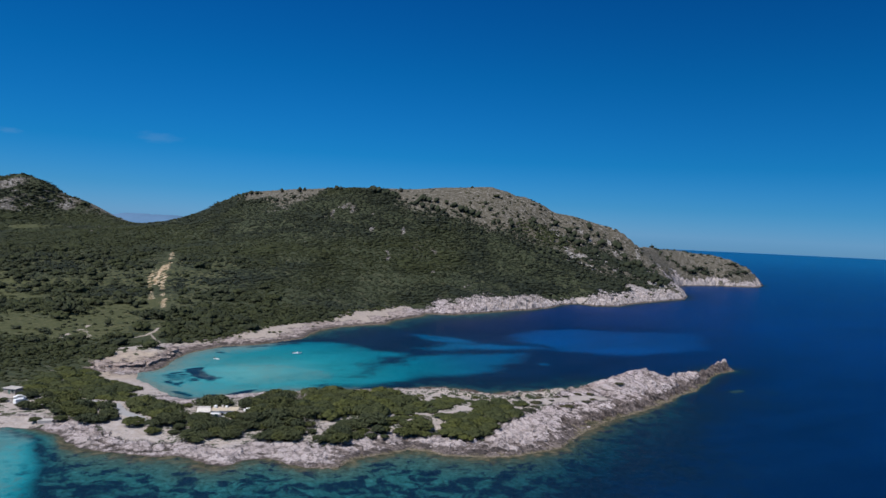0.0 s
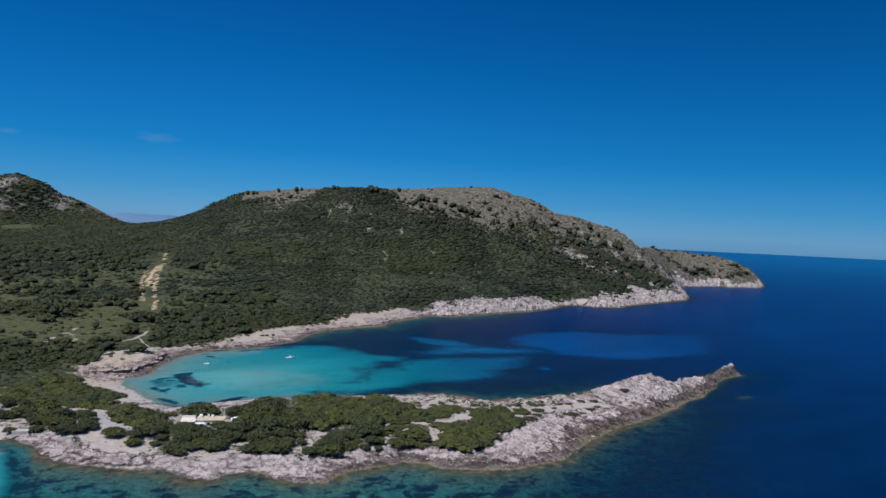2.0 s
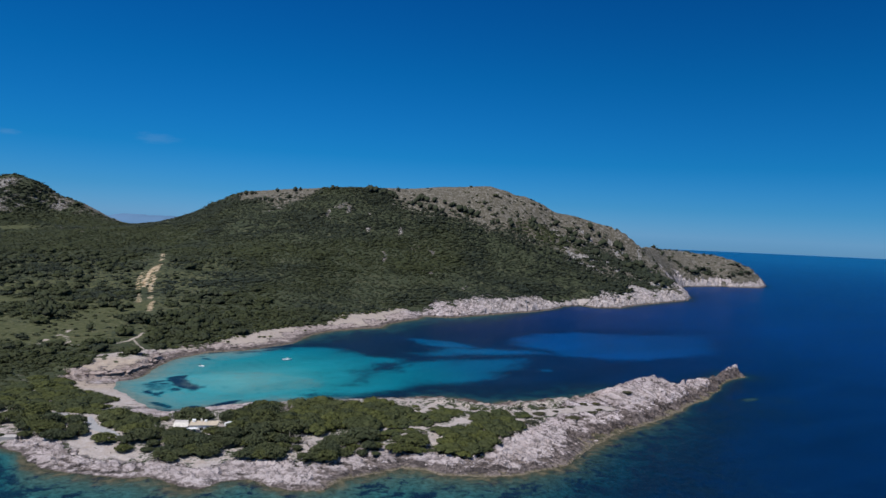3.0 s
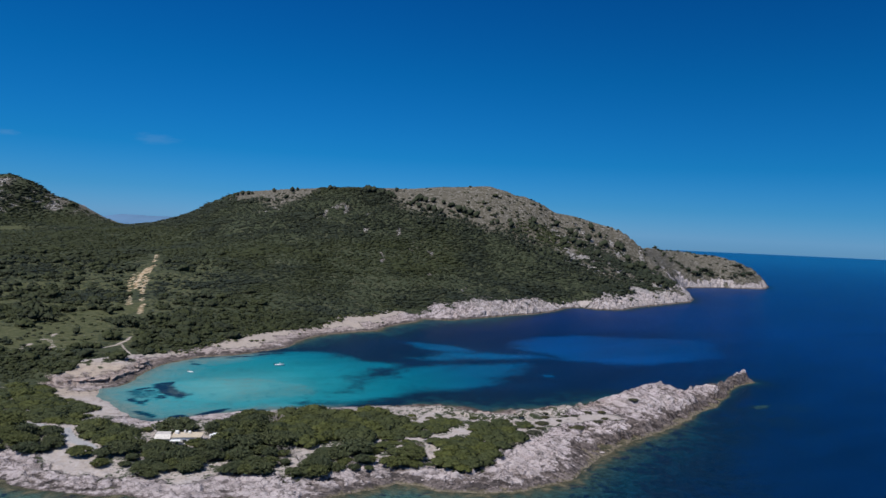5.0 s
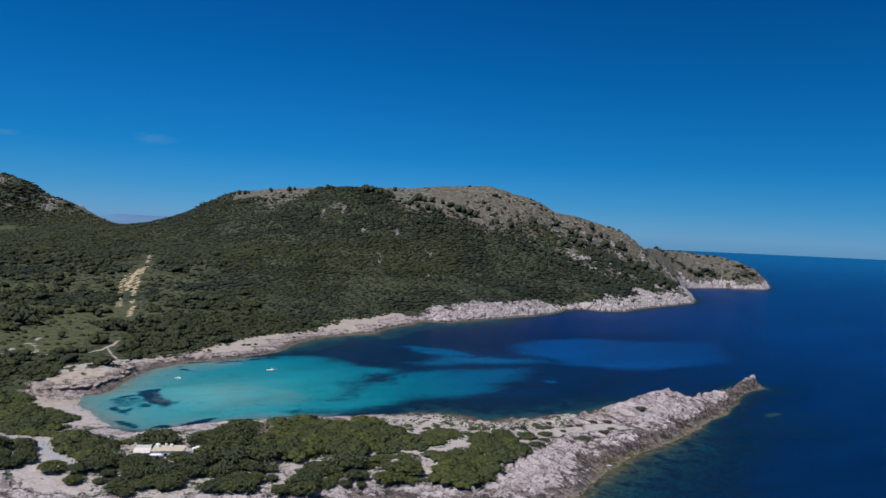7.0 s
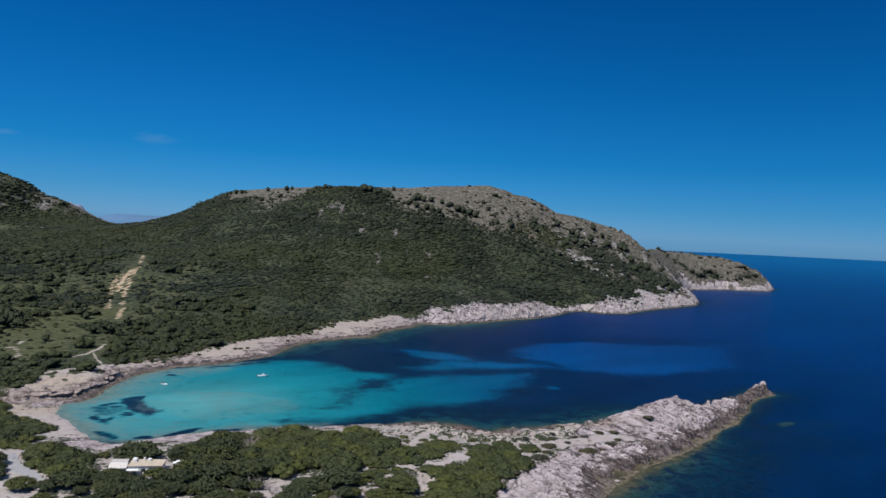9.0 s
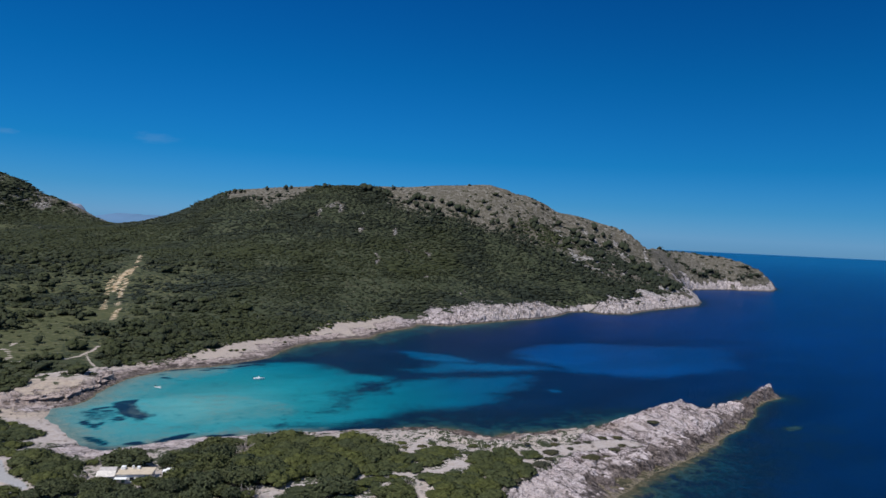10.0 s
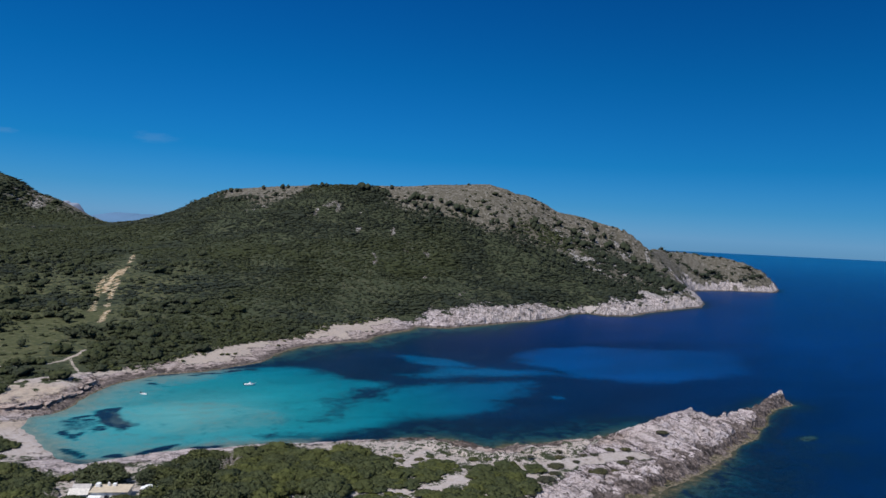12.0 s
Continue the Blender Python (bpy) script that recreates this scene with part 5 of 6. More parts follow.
HOUSE_STANDS = [("pine", 4.4, 0.78, 0.82, [(-83, 250), (-76, 259), (-71, 263), (-67, 258), (-59, 257), (-52, 259), (-48, 248), (-45, 235), (-44, 236.5), (-51, 235.5), (-59, 234), (-66, 234), (-72, 242)]),
                ("pine", 4.7, 0.90, 0.88, [(-58, 272), (-54, 285), (-47, 298), (-41, 301), (-43, 288), (-41, 272), (-33, 266), (-30, 262), (-31, 258), (-27, 234), (-45, 234.5), (-50, 247), (-51, 264)]),
                ("shrub", 3.8, 0.95, 2.0, [(-38, 292), (-35, 304), (-22, 303), (-4, 304), (7, 299), (8, 284), (4, 277), (-5, 272), (-3, 266), (-11, 262), (-20, 263), (-27, 259), (-36, 263)]),
                ("pine", 9.5, 0.72, 0.75, [(-35, 268), (-33, 298), (-12, 298), (0, 290), (-8, 268), (-22, 266)])]
SHORE_STANDS = [("pine", 4.3, 0.80, 0.72, [(-22, 246), (-19, 259), (-11, 261), (-1.5, 258), (-1, 245), (-9, 241), (-14, 238), (-17, 236), (-30, 234), (-26, 243)]),
                ("pine", 4.0, 0.74, 0.66, [(-2.5, 252), (6, 261), (13, 258), (13.5, 247), (6, 243.5), (-1.5, 243)]),
                ("shrub", 2.4, 0.45, 1.0, [(-12, 265), (-2.5, 266), (4.3, 268), (13, 270), (14, 264), (6, 263), (-2.3, 258)])]
EAST_STANDS = [("shrub", 2.8, 0.66, 1.1, [(-3, 268), (3, 276.5), (9, 285), (13, 289), (23, 294.5), (29, 294), (27, 285), (23, 279), (13, 272), (6, 269)]),
               ("shrub", 3.1, 0.78, 1.35, [(16, 269), (27, 273), (35, 277.5), (43, 281.5), (51, 282), (46, 274), (40, 263), (34, 251), (25, 245), (17.5, 246), (18, 258), (20, 263)]),
               ("shrub", 2.8, 0.70, 1.2, [(29.5, 277), (33.5, 287), (40.5, 293.5), (46, 292), (54.5, 297), (54, 289.5), (44.5, 283), (39, 279), (33, 274)])]
STANDS = WEST_STANDS + HOUSE_STANDS + SHORE_STANDS + EAST_STANDS


def plant_headland():
    rng = np.random.default_rng(23)
    pines = [pine_tree(rng.uniform(6.4, 8.2), rng.uniform(4.4, 5.8), rng.uniform(-0.7, 0.7)) for _ in range(9)]
    shrubs = [low_shrub(rng.uniform(6.0, 7.8), rng.uniform(1.2, 1.8)) for _ in range(7)]
    thorns = [low_shrub(rng.uniform(6.2, 7.6), rng.uniform(1.3, 1.8), "thorn_cushion", THORN, "low brownish cushion of thorny scrub on bare limestone", "cushions on the bare point") for _ in range(4)]
    spots = [("pine", -68, 273, 1.85, 0.74), ("pine", -56, 271, 0.8, 1.25), ("pine", -51, 273, 1.0, 0.9), ("pine", -49, 268.5, 0.85, 0.85), ("pine", -52, 278, 1.1, 0.8), ("pine", -43, 277, 1.4, 0.9), ("pine", -123, 252, 0.6, 0.8), ("pine", -115.5, 254, 0.6, 0.8),
             ("pine", -89, 249.5, 1.05, 0.75), ("pine", -82, 248.5, 0.72, 0.95), ("pine", -80, 242, 0.78, 0.6), ("pine", -73.5, 243, 0.55, 0.6), ("pine", -79, 277, 0.6, 0.5),
             ("pine", 15, 246, 0.4, 0.6), ("pine", -3, 243.5, 0.45, 0.6), ("pine", -48, 249, 0.8, 0.8), ("pine", -85, 264, 0.7, 0.7), ("pine", -31, 258, 0.7, 0.75), ("pine", -29.5, 252, 0.6, 0.75), ("pine", -32, 263, 0.7, 0.75), ("pine", -28, 246, 0.55, 0.7), ("pine", -67, 255.5, 0.7, 0.95), ("pine", -61, 253.5, 0.7, 0.7), ("pine", -55.5, 256, 0.72, 1.0)]
    spots += [("thorn", x, y, size, 0.8) for x, y, size in ((71, 293.5, 0.9), (58, 294.5, 0.8), (79.5, 313, 0.58), (85.6, 314, 0.55), (85, 307, 0.45), (80.6, 300.5, 0.55), (77, 296, 0.4), (103, 328, 0.6),
                                                            (60.5, 302, 0.5), (53, 284, 0.9), (65.5, 299.5, 0.4), (69.5, 306, 0.4), (73, 307, 0.4), (56, 288, 0.5), (62, 309, 0.4),
                                                            (39.3, 266, 0.5), (43, 268.5, 0.55), (46.5, 271, 0.4), (51, 299, 0.4), (46.5, 297, 0.4), (7.6, 294, 0.4), (11, 294.5, 0.4), (16.5, 295.5, 0.5))]
    spots += [("shrub", x, y, size, 1.0) for x, y, size in ((27.5, 284.5, 0.4), (30.5, 287.5, 0.45), (24.8, 289, 0.4), (20, 299, 0.45), (33, 296, 0.5), (38, 299, 0.4), (10, 300, 0.5), (25, 303, 0.4))]
    deads = [dead_shrub(rng.uniform(4.0, 5.5), rng.uniform(1.8, 2.6)) for _ in range(4)]
    spots += [("dead", x, y, size, 1.0) for x, y, size in ((-44, 292, 1.1), (-42, 296, 1.0), (-38.5, 292, 1.2), (-40, 274, 0.9), (-37.5, 277, 1.0), (-40, 286, 1.1), (-43.5, 287, 1.0), (-37, 284, 1.0), (-31, 261, 1.0), (-27.5, 261, 1.0),
                                                           (-25.5, 262, 1.1), (-31, 253, 1.0), (-27.5, 252, 1.2), (-24.5, 249, 0.9), (-28, 247, 0.8), (-30, 256, 0.9), (-75, 260, 1.0), (-69, 250, 0.9), (-64, 249, 0.9), (12, 264, 0.8), (-2.5, 276, 0.7), (-9, 283, 0.9))]
    for kind, gap, size, tall, outline in STANDS:
        xs, ys = [p[0] for p in outline], [p[1] for p in outline]
        x, y = scatter(min(xs), max(xs) + gap, min(ys), max(ys) + gap, gap)
        edge = 0.1 + 0.6 * min(size, 0.9) if kind == "shrub" else 0.3 + 0.9 * min(size, 0.9)
        inside = within(x, y, outline, 4.0) > 0.5 + edge / 8.0
        ok = inside & (land(x, y)[1] > 4) & (within(x, y, OPEN_GROUND[1], 4.0) < 0.4) & (within(x, y, LANE, 4.0) < 0.3) & (rng.uniform(0, 1, len(x)) < 0.95)
        if kind == "pine":
            ok &= (spot(x, y, -62.5, 263, 11, 5.2) < 0.5) & (spot(x, y, -52, 265, 4, 4) < 0.5)
        ok &= np.hypot(x + 148, y - 283) > 6.0
        ok &= np.hypot(x + 138, y - 272) > 5.0
        big = size * rng.lognormal(0, 0.22, len(x))
        high = tall * rng.lognormal(0, 0.15, len(x))
        spots += [(kind, *row) for row in zip(x[ok], y[ok], big[ok], high[ok])]
    first = {}
    ground_at = land(np.array([r[1] for r in spots]), np.array([r[2] for r in spots]))[0]
    for (kind, x, y, size, tall), z in zip(spots, ground_at):
        pool = {"pine": pines, "shrub": shrubs, "thorn": thorns, "dead": deads}[kind]
        k = int(rng.integers(len(pool)))
        size = float(np.clip(size, 0.38, 1.8))
        m = placed(x, y, z, rng.uniform(0, 6.28), size, rng.uniform(0.88, 1.14)) @ Matrix.Diagonal((1, 1, tall, 1))
        first.setdefault((kind, k), m)
        if first[kind, k] is not m:
            copy_thing(pool[k], m)
    for (kind, k), m in first.items():
        {"pine": pines, "shrub": shrubs, "thorn": thorns, "dead": deads}[kind][k].matrix_basis = m


plant_headland()


# ---- distance ----
def far_range(name, y, x0, x1, peaks, label, mat, sharp=1.3):
    """A far chain of hills: peaks are (x, height, half width)."""
    xs = np.linspace(x0, x1, 120)
    rows = []
    for k, depth in enumerate((0, 60, 160, 300)):
        top = np.zeros(120)
        for cx, h, w in peaks:
            top = np.maximum(top, h * np.clip(1.12 - np.abs((xs - cx) / w) ** sharp, 0, 1))
        top = (top + 1.5 * fbm(xs, xs * 0 + y, 90, 3, 141)) * (0.0, 0.4, 0.75, 1.0)[k]
        rows.append(np.stack([xs, np.full(120, y + depth), top - 3], -1))
    co = np.concatenate(rows)
    k = np.arange(120 * 4).reshape(4, 120)
    q = np.stack([k[:-1, :-1], k[:-1, 1:], k[1:, 1:], k[1:, :-1]], -1).reshape(-1, 4)
    me = raw_mesh(name, co, q)
    me.materials.append(mat)
    return tagged(new(name, me), label, "distant hills", kind="structure")


# aerial haze is painted into the base colours of these hills
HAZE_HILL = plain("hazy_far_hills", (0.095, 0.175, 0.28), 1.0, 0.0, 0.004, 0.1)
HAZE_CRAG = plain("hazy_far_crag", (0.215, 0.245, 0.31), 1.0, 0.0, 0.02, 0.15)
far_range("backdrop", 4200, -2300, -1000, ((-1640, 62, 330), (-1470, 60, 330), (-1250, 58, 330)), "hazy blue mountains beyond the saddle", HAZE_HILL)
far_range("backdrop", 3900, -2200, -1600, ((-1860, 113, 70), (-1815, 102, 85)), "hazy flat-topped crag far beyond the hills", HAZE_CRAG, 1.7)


# ---- boats, house and vehicles ----
WHITE_PAINT = plain("white_gelcoat", (0.80, 0.80, 0.78), 0.35, 0.5, 3.0, 0.06)
LIMEWASH = plain("whitewashed_wall", (0.74, 0.71, 0.66), 0.9, 0.2, 2.2, 0.12)
TILE = plain("weathered_whitewashed_tiles", (0.56, 0.52, 0.47), 0.9, 0.2, 2.5, 0.25)
SLAB = plain("sandy_concrete", (0.46, 0.385, 0.29), 0.95, 0.2, 1.2, 0.16)
STONE_WALL = plain("rubble_stone_wall", (0.30, 0.27, 0.245), 0.95, 0.15, 1.4, 0.3)
GREY_ROOF = plain("grey_fibre_cement", (0.40, 0.37, 0.35), 0.95, 0.2, 1.6, 0.22)
GLASS = plain("dark_window_glass", (0.02, 0.025, 0.03), 0.08, 0.5, 1.0, 0.1)
RUBBER = plain("black_rubber", (0.02, 0.02, 0.02), 0.85, 0.3)
STEEL = plain("brushed_steel", (0.55, 0.55, 0.55), 0.4, 0.5, 8.0, 0.1, 0.9)
WOOD = plain("weathered_green_wood", (0.10, 0.17, 0.14), 0.8, 0.2, 5.0, 0.25)
NAVY = plain("dark_blue_car_paint", (0.02, 0.035, 0.08), 0.3, 0.5, 2.0, 0.1)
VINYL = plain("grey_vinyl", (0.32, 0.33, 0.34), 0.6, 0.3, 6.0, 0.1)


def box(bm, x0, x1, y0, y1, z0, z1, bevel=0.0):
    made = bmesh.ops.create_cube(bm, size=1.0)["verts"]
    for v in made:
        v.co = Vector((x0 + (v.co.x + 0.5) * (x1 - x0), y0 + (v.co.y + 0.5) * (y1 - y0), z0 + (v.co.z + 0.5) * (z1 - z0)))
    if bevel:
        edges = list({e for v in made for e in v.link_edges})
        bmesh.ops.bevel(bm, geom=edges, offset=bevel, segments=2, affect="EDGES", profile=0.6)
    return bm


def crate(*size, bevel=0.02):
    return box(bmesh.new(), *size, bevel=bevel)


def height_at(x, y):
    return float(land(np.array([float(x)]), np.array([float(y)]))[0][0])


def motor_boat(x, y, turn, length, label):
    boat = new("motor_boat")
    bm = bmesh.new()
    rings = []
    beam, side = length * 0.36, length * 0.13
    for k in range(9):
        u = k / 8
        half = beam / 2 * (1 - max(0, (u - 0.45) / 0.55) ** 2.2)
        keel = -0.18 + 0.32 * max(0, (u - 0.5) / 0.5) ** 2
        sheer = side + 0.22 * u * u
        half = max(half, 0.03)
        rings.append([bm.verts.new((length * (u - 0.5), yy, zz)) for yy, zz in
                      ((-half, sheer), (-half * 0.94, sheer * 0.4), (-half * 0.55, keel + 0.05), (0, keel), (half * 0.55, keel + 0.05), (half * 0.94, sheer * 0.4), (half, sheer))])
    for a, b in zip(rings, rings[1:]):
        for k in range(6):
            bm.faces.new((a[k], b[k], b[k + 1], a[k + 1]))
    bm.faces.new(rings[0])
    part("hull", bm, WHITE_PAINT, boat)
    bm = bmesh.new()
    rings = []
    for k in range(9):
        u = k / 8
        half = max(0.02, beam / 2 * (1 - max(0, (u - 0.45) / 0.55) ** 2.2) - 0.07)
        zz = side - 0.10 + 0.22 * u * u + (0.12 if u > 0.55 else -0.05)
        rings.append([bm.verts.new((length * (u - 0.495), s * half, zz)) for s in (-1, 1)])
    for a, b in zip(rings, rings[1:]):
        bm.faces.new((a[0], b[0], b[1], a[1]))
    part("deck", bm, WHITE_PAINT, boat)
    if length > 4:
        console = part("console", crate(-0.25, 0.45, -0.4, 0.4, side - 0.15, side + 0.75, bevel=0.06), WHITE_PAINT, boat)
        bm = crate(0.18, 0.24, -0.42, 0.42, side + 0.72, side + 1.1, bevel=0.01)
        part("windscreen", bm, GLASS, console)
        part("cushion", crate(0.9, 1.9, -0.5, 0.5, side + 0.1, side + 0.24, bevel=0.04), VINYL, boat, "pale grey sun cushion")
    part("seat", crate(-length * 0.36, -length * 0.27, -beam * 0.36, beam * 0.36, side - 0.15, side + 0.12, bevel=0.03), VINYL, boat)
    part("outboard_motor", crate(-length * 0.5 - 0.38, -length * 0.5 - 0.03, -0.16, 0.16, side - 0.35, side + 0.42, bevel=0.06), RUBBER, boat)
    boat.matrix_basis = pose(x, y, 0.02, 0, 0, turn)
    return tagged(boat, label, "boat")


motor_boat(-56.5, 403.5, 12, 5.0, "white open motor boat at anchor over pale sand")
motor_boat(-94.3, 379.5, -35, 3.6, "small white dinghy at anchor in the shallows")


def wall_with_openings(x0, x1, y0, y1, z1, openings):
    """A wall along x, between y0 and y1, pierced by openings (from, to, sill, head)."""
    bm = bmesh.new()
    at = x0
    for a, b, sill, head in openings:
        box(bm, at, a, y0, y1, 0, z1)
        box(bm, a, b, y0, y1, head, z1)
        if sill > 0:
            box(bm, a, b, y0, y1, 0, sill)
        at = b
    box(bm, at, x1, y0, y1, 0, z1)
    return bm


def gable(x0, x1, y0, y1, z0, rise, thick=0.14):
    """A pitched roof with its ridge along x and eaves all round."""
    bm = bmesh.new()
    mid = (y0 + y1) / 2
    for ya, yb in ((y0, mid), (y1, mid)):
        top = [bm.verts.new(p) for p in ((x0, ya, z0), (x1, ya, z0), (x1, yb, z0 + rise), (x0, yb, z0 + rise))]
        low = [bm.verts.new(v.co - Vector((0, 0, thick))) for v in top]
        bm.faces.new(top), bm.faces.new(low[::-1])
        for k in range(4):
            bm.faces.new((top[k], low[k], low[(k + 1) % 4], top[(k + 1) % 4]))
    bmesh.ops.recalc_face_normals(bm, faces=bm.faces)
    return bm


def window(parent, x0, x1, y, z0, z1):
    bm = bmesh.new()
    box(bm, x0, x1, y - 0.03, y + 0.05, z0, z0 + 0.07), box(bm, x0, x1, y - 0.03, y + 0.05, z1 - 0.07, z1)
    box(bm, x0, x0 + 0.07, y - 0.03, y + 0.05, z0 + 0.07, z1 - 0.07), box(bm, x1 - 0.07, x1, y - 0.03, y + 0.05, z0 + 0.07, z1 - 0.07)
    frame_of = part("window", bm, WOOD, parent)
    part("pane", crate(x0 + 0.07, x1 - 0.07, y, y + 0.015, z0 + 0.07, z1 - 0.07, bevel=0), GLASS, frame_of)


def beach_house():
    house = new("beach_house")
    # main block under a flat roof
    part("wall", wall_with_openings(-2.2, 7.2, -3.0, -2.75, 2.9, ((-0.9, 0.1, 0, 2.1), (1.4, 2.6, 0.9, 2.1), (4.2, 5.4, 0.9, 2.1))), LIMEWASH, house)
    part("wall", crate(-2.2, 7.2, 2.75, 3.0, 0, 2.9), LIMEWASH, house)
    part("wall", crate(-2.2, -1.95, -2.75, 2.75, 0, 2.9), LIMEWASH, house)
    part("wall", crate(6.95, 7.2, -2.75, 2.75, 0, 2.9), LIMEWASH, house)
    part("flat_roof", crate(-2.5, 7.5, -3.3, 3.3, 2.904, 3.10, bevel=0.03), SLAB, house, "sand-coloured flat roof slab")
    door = part("door", crate(-0.9, 0.1, -2.92, -2.86, 0.02, 2.1), WOOD, house)
    part("handle", crate(-0.05, 0.02, -2.98, -2.92, 1.0, 1.06), STEEL, door)
    window(house, 1.4, 2.6, -2.88, 0.9, 2.1)
    window(house, 4.2, 5.4, -2.88, 0.9, 2.1)
    # tiled wing
    part("wing_wall", wall_with_openings(-7.4, -2.52, -3.4, -3.15, 2.5, ((-5.6, -4.4, 0.9, 2.0),)), LIMEWASH, house)
    part("wing_wall", crate(-7.4, -2.52, 0.15, 0.4, 0, 2.5), LIMEWASH, house)
    part("wing_wall", crate(-7.4, -7.15, -3.15, 0.15, 0, 3.1), LIMEWASH, house)
    part("tiled_roof", gable(-7.8, -2.6, -3.9, 0.9, 2.62, 1.0), TILE, house, "weathered whitewashed roof of the side wing")
    window(house, -5.6, -4.4, -3.28, 0.9, 2.0)
    # grey lean-to behind, chimney and whitewashed roof tanks
    part("back_roof", gable(-8.2, -3.4, 1.2, 5.2, 2.5, 0.8), GREY_ROOF, house, "grey sheet roof of the back wing")
    part("back_wall", crate(-8.0, -3.6, 1.5, 4.9, 0, 2.4), LIMEWASH, house)
    part("chimney", crate(1.0, 1.6, 1.6, 2.2, 3.104, 4.1), LIMEWASH, house)
    part("water_tank", crate(-1.9, -0.7, 0.8, 2.4, 3.104, 4.0, bevel=0.08), WHITE_PAINT, house, "white roof water tank")
    part("water_tank", crate(2.4, 3.3, 1.3, 2.5, 3.104, 3.8, bevel=0.08), WHITE_PAINT, house, "white roof water tank")
    part("canopy", crate(-2.45, 0.9, -5.4, -3.36, 2.2, 2.28), WHITE_PAINT, house, "white awning over the entrance")
    for px in (-2.3, 0.75):
        part("awning_post", crate(px - 0.05, px + 0.05, -5.3, -5.2, -0.4, 2.196, bevel=0.01), STEEL, house)
    house.matrix_basis = pose(-63.6, 262, height_at(-63.6, 262) - 0.5, 0, 0, 6) @ Matrix.Diagonal((0.92, 0.85, 0.9, 1))
    return tagged(house, "low whitewashed beach house with flat and tiled roofs among pines", "house")


beach_house()


def car(name, paint, length, wide, tall, van, label, x, y, turn):
    thing = new(name)
    outline = ((0, 0.32), (0, 0.62), (0.05, 0.72), (0.20, 0.80), (0.30, 1.0), (0.62, 1.0), (0.86, 0.72), (0.97, 0.62), (1, 0.42), (1, 0.32))
    if van:
        outline = ((0, 0.28), (0, 0.95), (0.02, 1.0), (0.70, 1.0), (0.80, 0.92), (0.90, 0.62), (0.98, 0.56), (1, 0.34), (1, 0.28))
    bm = bmesh.new()
    rings = []
    for side in (-1, 1):
        rings.append([bm.verts.new((length * (u - 0.5), side * wide / 2 * (1 - 0.14 * max(0, h - 0.6) / 0.4), tall * h)) for u, h in outline])
    bm.faces.new(rings[0]), bm.faces.new(rings[1][::-1])
    for k in range(len(outline)):
        j = (k + 1) % len(outline)
        bm.faces.new((rings[0][k], rings[1][k], rings[1][j], rings[0][j]))
    bmesh.ops.recalc_face_normals(bm, faces=bm.faces)
    bmesh.ops.bevel(bm, geom=list(bm.edges), offset=0.04, segments=2, affect="EDGES")
    part("body", bm, paint, thing)
    span = (0.72, 0.80) if van else (0.28, 0.66)
    for side in (-1, 1):
        ys = sorted((side * wide * 0.462, side * wide * 0.478))
        part("side_window", crate(length * (span[0] - 0.5), length * (span[1] - 0.5), ys[0], ys[1], tall * 0.74, tall * 0.93, bevel=0.004), GLASS, thing)
        part("headlight", crate(length * 0.47, length * 0.492, side * wide * 0.36 - 0.14, side * wide * 0.36 + 0.14, tall * 0.46, tall * 0.54), STEEL, thing)
        for u in (-0.31, 0.31):
            bm = bmesh.new()
            bmesh.ops.create_cone(bm, cap_ends=True, segments=18, radius1=0.33, radius2=0.33, depth=0.22, matrix=pose(0, 0, 0, 90))
            tyre = part("tyre", bm, RUBBER, thing)
            tyre.matrix_basis = pose(length * u, side * (wide / 2 - 0.08), 0.33)
            bm = bmesh.new()
            bmesh.ops.create_cone(bm, cap_ends=True, segments=14, radius1=0.2, radius2=0.2, depth=0.25, matrix=pose(0, 0, 0, 90))
            part("rim", bm, STEEL, tyre)
    bm = crate(length * 0.17, length * 0.28, -wide * 0.36, wide * 0.36, tall * 0.80, tall * 0.90, bevel=0.01)
    if not van:
        part("windscreen", bm, GLASS, thing)
    else:
        bm.free()
        part("windscreen", crate(length * 0.33, length * 0.385, -wide * 0.40, wide * 0.40, tall * 0.68, tall * 0.85, bevel=0.01), GLASS, thing)
    thing.matrix_basis = pose(x, y, height_at(x, y) - 0.02, 0, 0, turn)
    return tagged(thing, label, "car" if not van else "van")


car("parked_car", WHITE_PAINT, 4.2, 1.75, 1.5, False, "white hatchback parked under the pines", -53.4, 266.2, 15)
car("parked_car", NAVY, 4.4, 1.78, 1.48, False, "dark blue car parked beside a white one", -51.6, 264.2, 12)
car("parked_van", WHITE_PAINT, 5.0, 1.95, 2.1, True, "white van parked among shrubs near the shore", -138.0, 271.5, 60)
car("parked_car", WHITE_PAINT, 4.2, 1.75, 1.5, False, "white car parked among shrubs behind a van", -141.5, 277.5, 35)
car("parked_car", NAVY, 4.4, 1.78, 1.48, False, "dark blue car parked near a white van", -134.5, 268.8, 50)


def hut():
    shed = new("small_hut")
    part("wall", crate(-2.6, 2.6, -1.9, 1.9, 0, 2.2), STONE_WALL, shed)
    part("roof", crate(-3.0, 3.0, -2.3, 2.3, 2.204, 2.36, bevel=0.03), GREY_ROOF, shed, "grey flat roof with broad eaves")
    part("door", crate(-0.5, 0.5, -1.96, -1.903, 0.02, 2.0), WOOD, shed)
    window(shed, 1.0, 2.0, -1.96, 0.9, 1.8)
    shed.matrix_basis = pose(-148.0, 285, height_at(-148.0, 285) - 0.3, 0, 0, -14)
    return tagged(shed, "small stone hut with a grey flat roof among scrub", "hut")


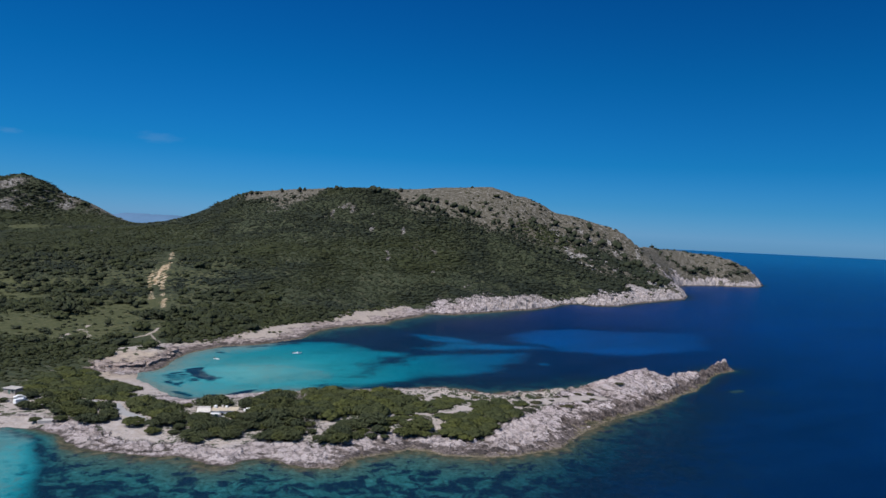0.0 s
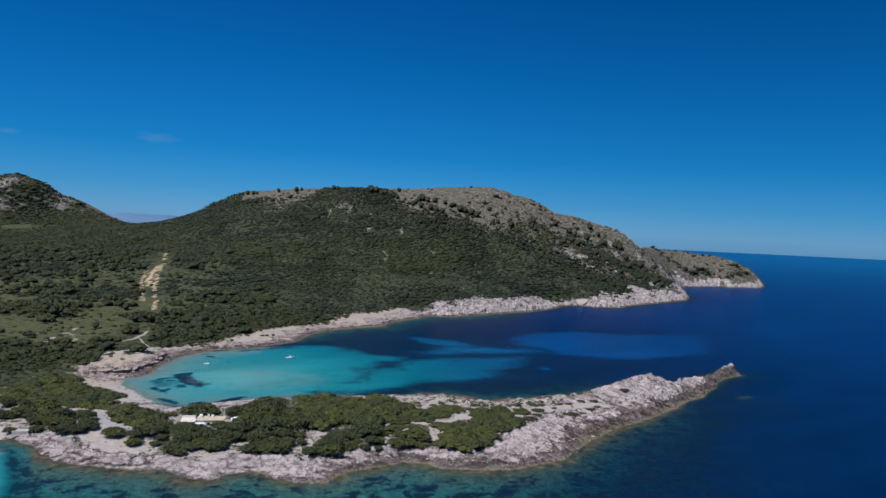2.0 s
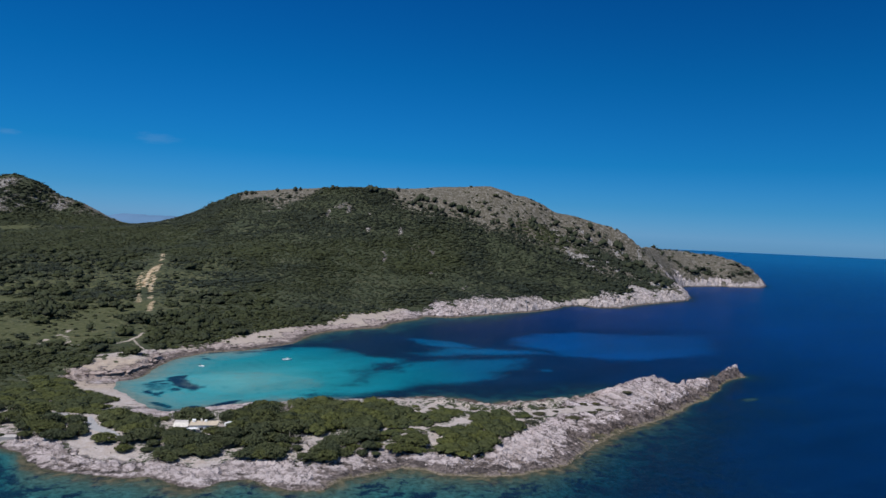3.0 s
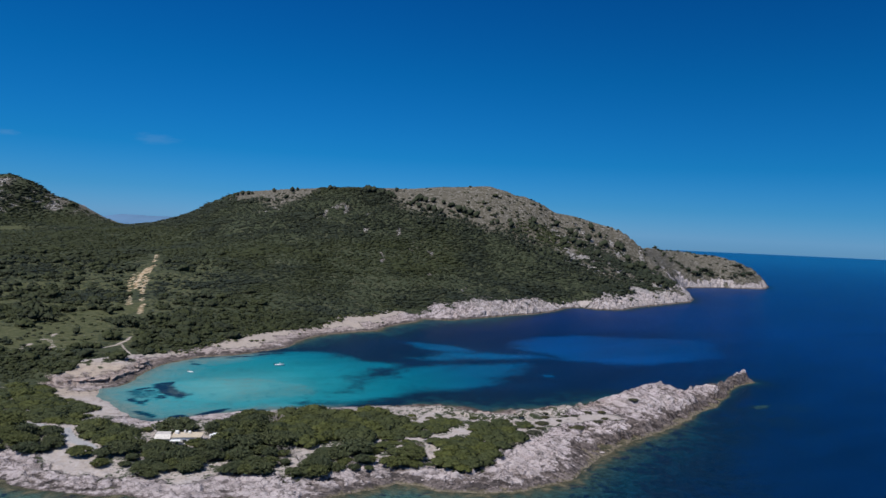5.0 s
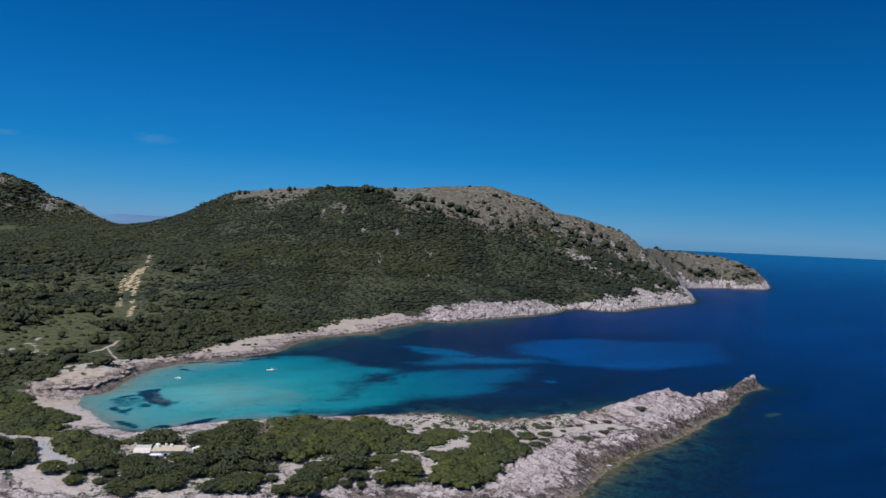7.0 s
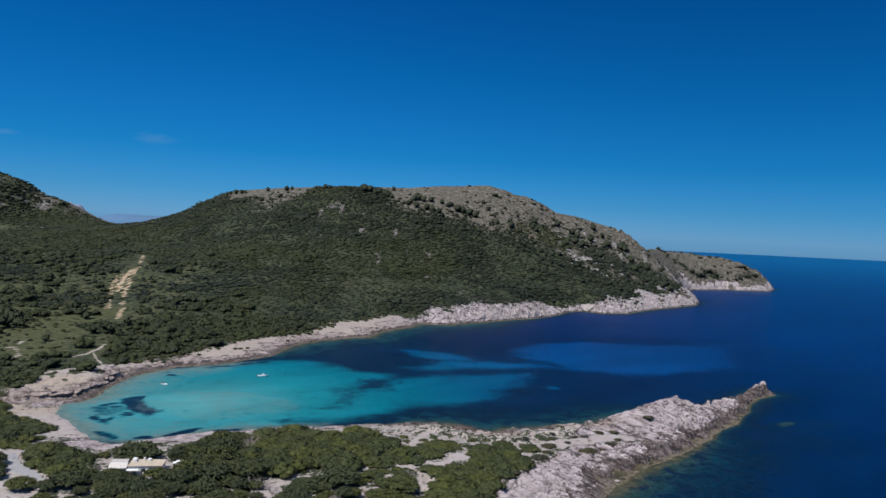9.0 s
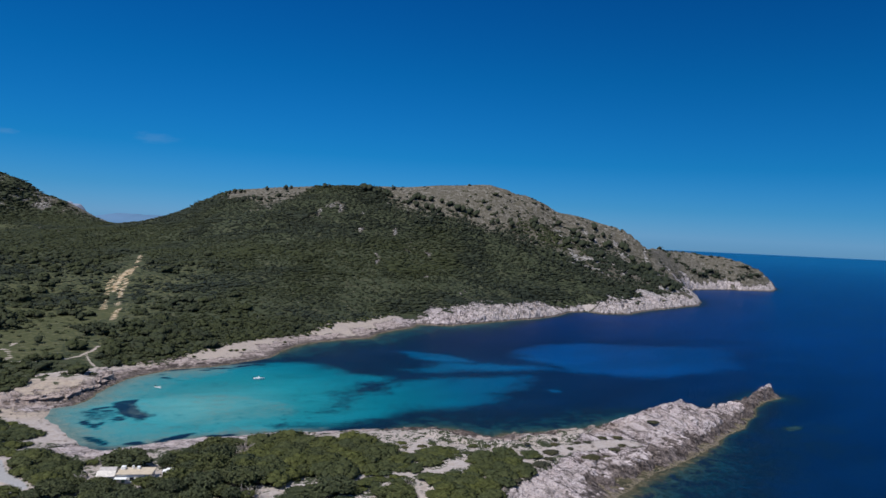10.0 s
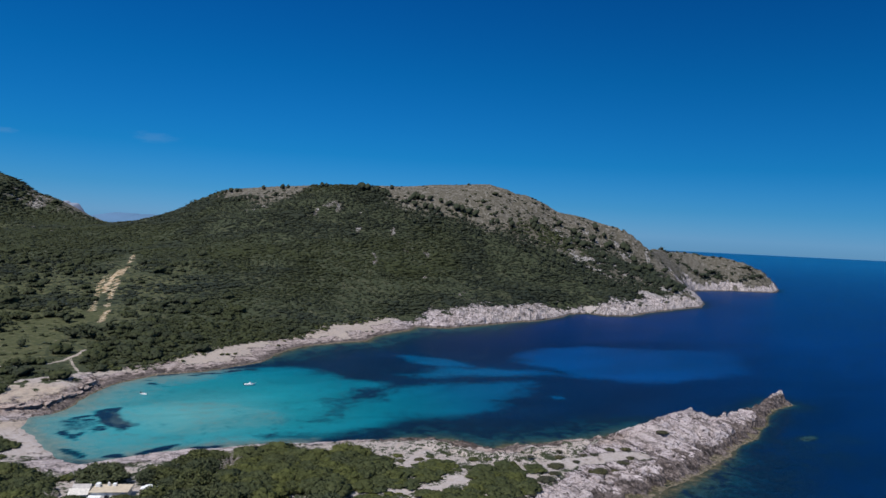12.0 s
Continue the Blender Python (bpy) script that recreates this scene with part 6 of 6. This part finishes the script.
hut()
landing = tagged(new("landing_block"), "pale concrete landing block on the rocky shore", "concrete block")
part("block", crate(-2.4, 2.4, -1.4, 1.4, -0.8, 1.1, bevel=0.08), GREY_ROOF, landing)
landing.matrix_basis = pose(-119.5, 252, height_at(-119.5, 252), 0, 0, 10)


# ---- loose limestone blocks along the waterline ----
PALE_STONE = plain("pale_limestone_block", (0.33, 0.285, 0.28), 0.95, 0.12, 1.1, 0.35)
BROWN_STONE = plain("wet_brown_limestone_block", (0.17, 0.138, 0.118), 0.8, 0.25, 1.3, 0.4)


def boulder(mat, label, group):
    """A broken, bevel-worn block about 1 m in radius."""
    base, tri = ICO[2]
    cut = np.array(base)
    for _ in range(11):
        d = rng.normal(size=3)
        d /= np.linalg.norm(d)
        over = np.maximum(cut @ d - rng.uniform(0.38, 0.72), 0)
        cut = cut - over[:, None] * d
    cut = cut * (1 + rng.uniform(-0.05, 0.05, len(cut)))[:, None] * np.array([rng.uniform(0.9, 1.4), rng.uniform(0.7, 1.0), rng.uniform(0.5, 0.75)])
    me = raw_mesh("boulder", cut, tri)
    me.materials.append(mat)
    return tagged(new("boulder", me), label, "boulder", group)


def strew(count, mat, label, group, low, high, sizes, back=False):
    """Blocks strewn where the shore lies between low and high metres inland."""
    kinds = [boulder(mat, label, group) for _ in range(6)]
    x, y = rng.uniform(-128, 190, 9000), rng.uniform(208, 415, 9000)
    z, s = land(x, y)
    ok = (s > low) & (s < high) & ((y < 300) | (x > 62)) & (y < 262 + 0.86 * (x - 60) + 45 * (x < 55))
    if back:
        ok = (s > low) & (s < high) & (y > 312) & (y < 340) & (x > -5) & (x < 95)
    x, y, z = x[ok][:count], y[ok][:count], z[ok][:count]
    for k, (px, py, pz) in enumerate(zip(x, y, z)):
        size = rng.uniform(*sizes) * (1.5 if k % 9 == 0 else 1.0)
        m = placed(px, py, max(pz, -0.2) - 0.08 * size, rng.uniform(0, 6.28), size, rng.uniform(0.85, 1.2))
        if k < 6:
            kinds[k].matrix_basis = m
        else:
            copy_thing(kinds[k % 6], m)


strew(90, PALE_STONE, "loose pale limestone block on the rocky shore", "blocks along the shore", 2.5, 10, (0.5, 1.0))
strew(70, BROWN_STONE, "wet brown limestone block at the water's edge", "blocks at the waterline", -1.2, 1.6, (0.4, 0.95))
strew(60, BROWN_STONE, "low brown rock of the reef flat beside the cove", "rocks of the reef flat", -3.5, 3.0, (0.5, 1.1), True)


def overhang():
    """Brown slabs that jut out over the beach from the brow of the ledge."""
    kinds = [boulder(BROWN_SLAB, "brown limestone slab jutting from the ledge above the beach", "slabs of the ledge") for _ in range(5)]
    count = 0
    for (x0, y0), (x1, y1) in zip(LEDGE_TOP[1:6], LEDGE_TOP[2:7]):
        far = math.hypot(x1 - x0, y1 - y0)
        for k in range(int(far / 1.7)):
            u = (k + rng.uniform(0.1, 0.9)) / (far / 1.7)
            x, y = x0 + u * (x1 - x0) + rng.uniform(-1, 1), y0 + u * (y1 - y0) + rng.uniform(-1, 1)
            size = rng.uniform(0.9, 1.9)
            m = placed(x, y, height_at(x - 1, y + 1.5) - 0.3 * size, rng.uniform(-0.5, 0.5) + math.atan2(y1 - y0, x1 - x0), size, 1.25) @ Matrix.Diagonal((1, 1, 0.55, 1))
            if count < 5:
                kinds[count].matrix_basis = m
            else:
                copy_thing(kinds[count % 5], m)
            count += 1


BROWN_SLAB = plain("iron_stained_limestone", (0.34, 0.27, 0.24), 0.95, 0.12, 0.9, 0.4)
overhang()
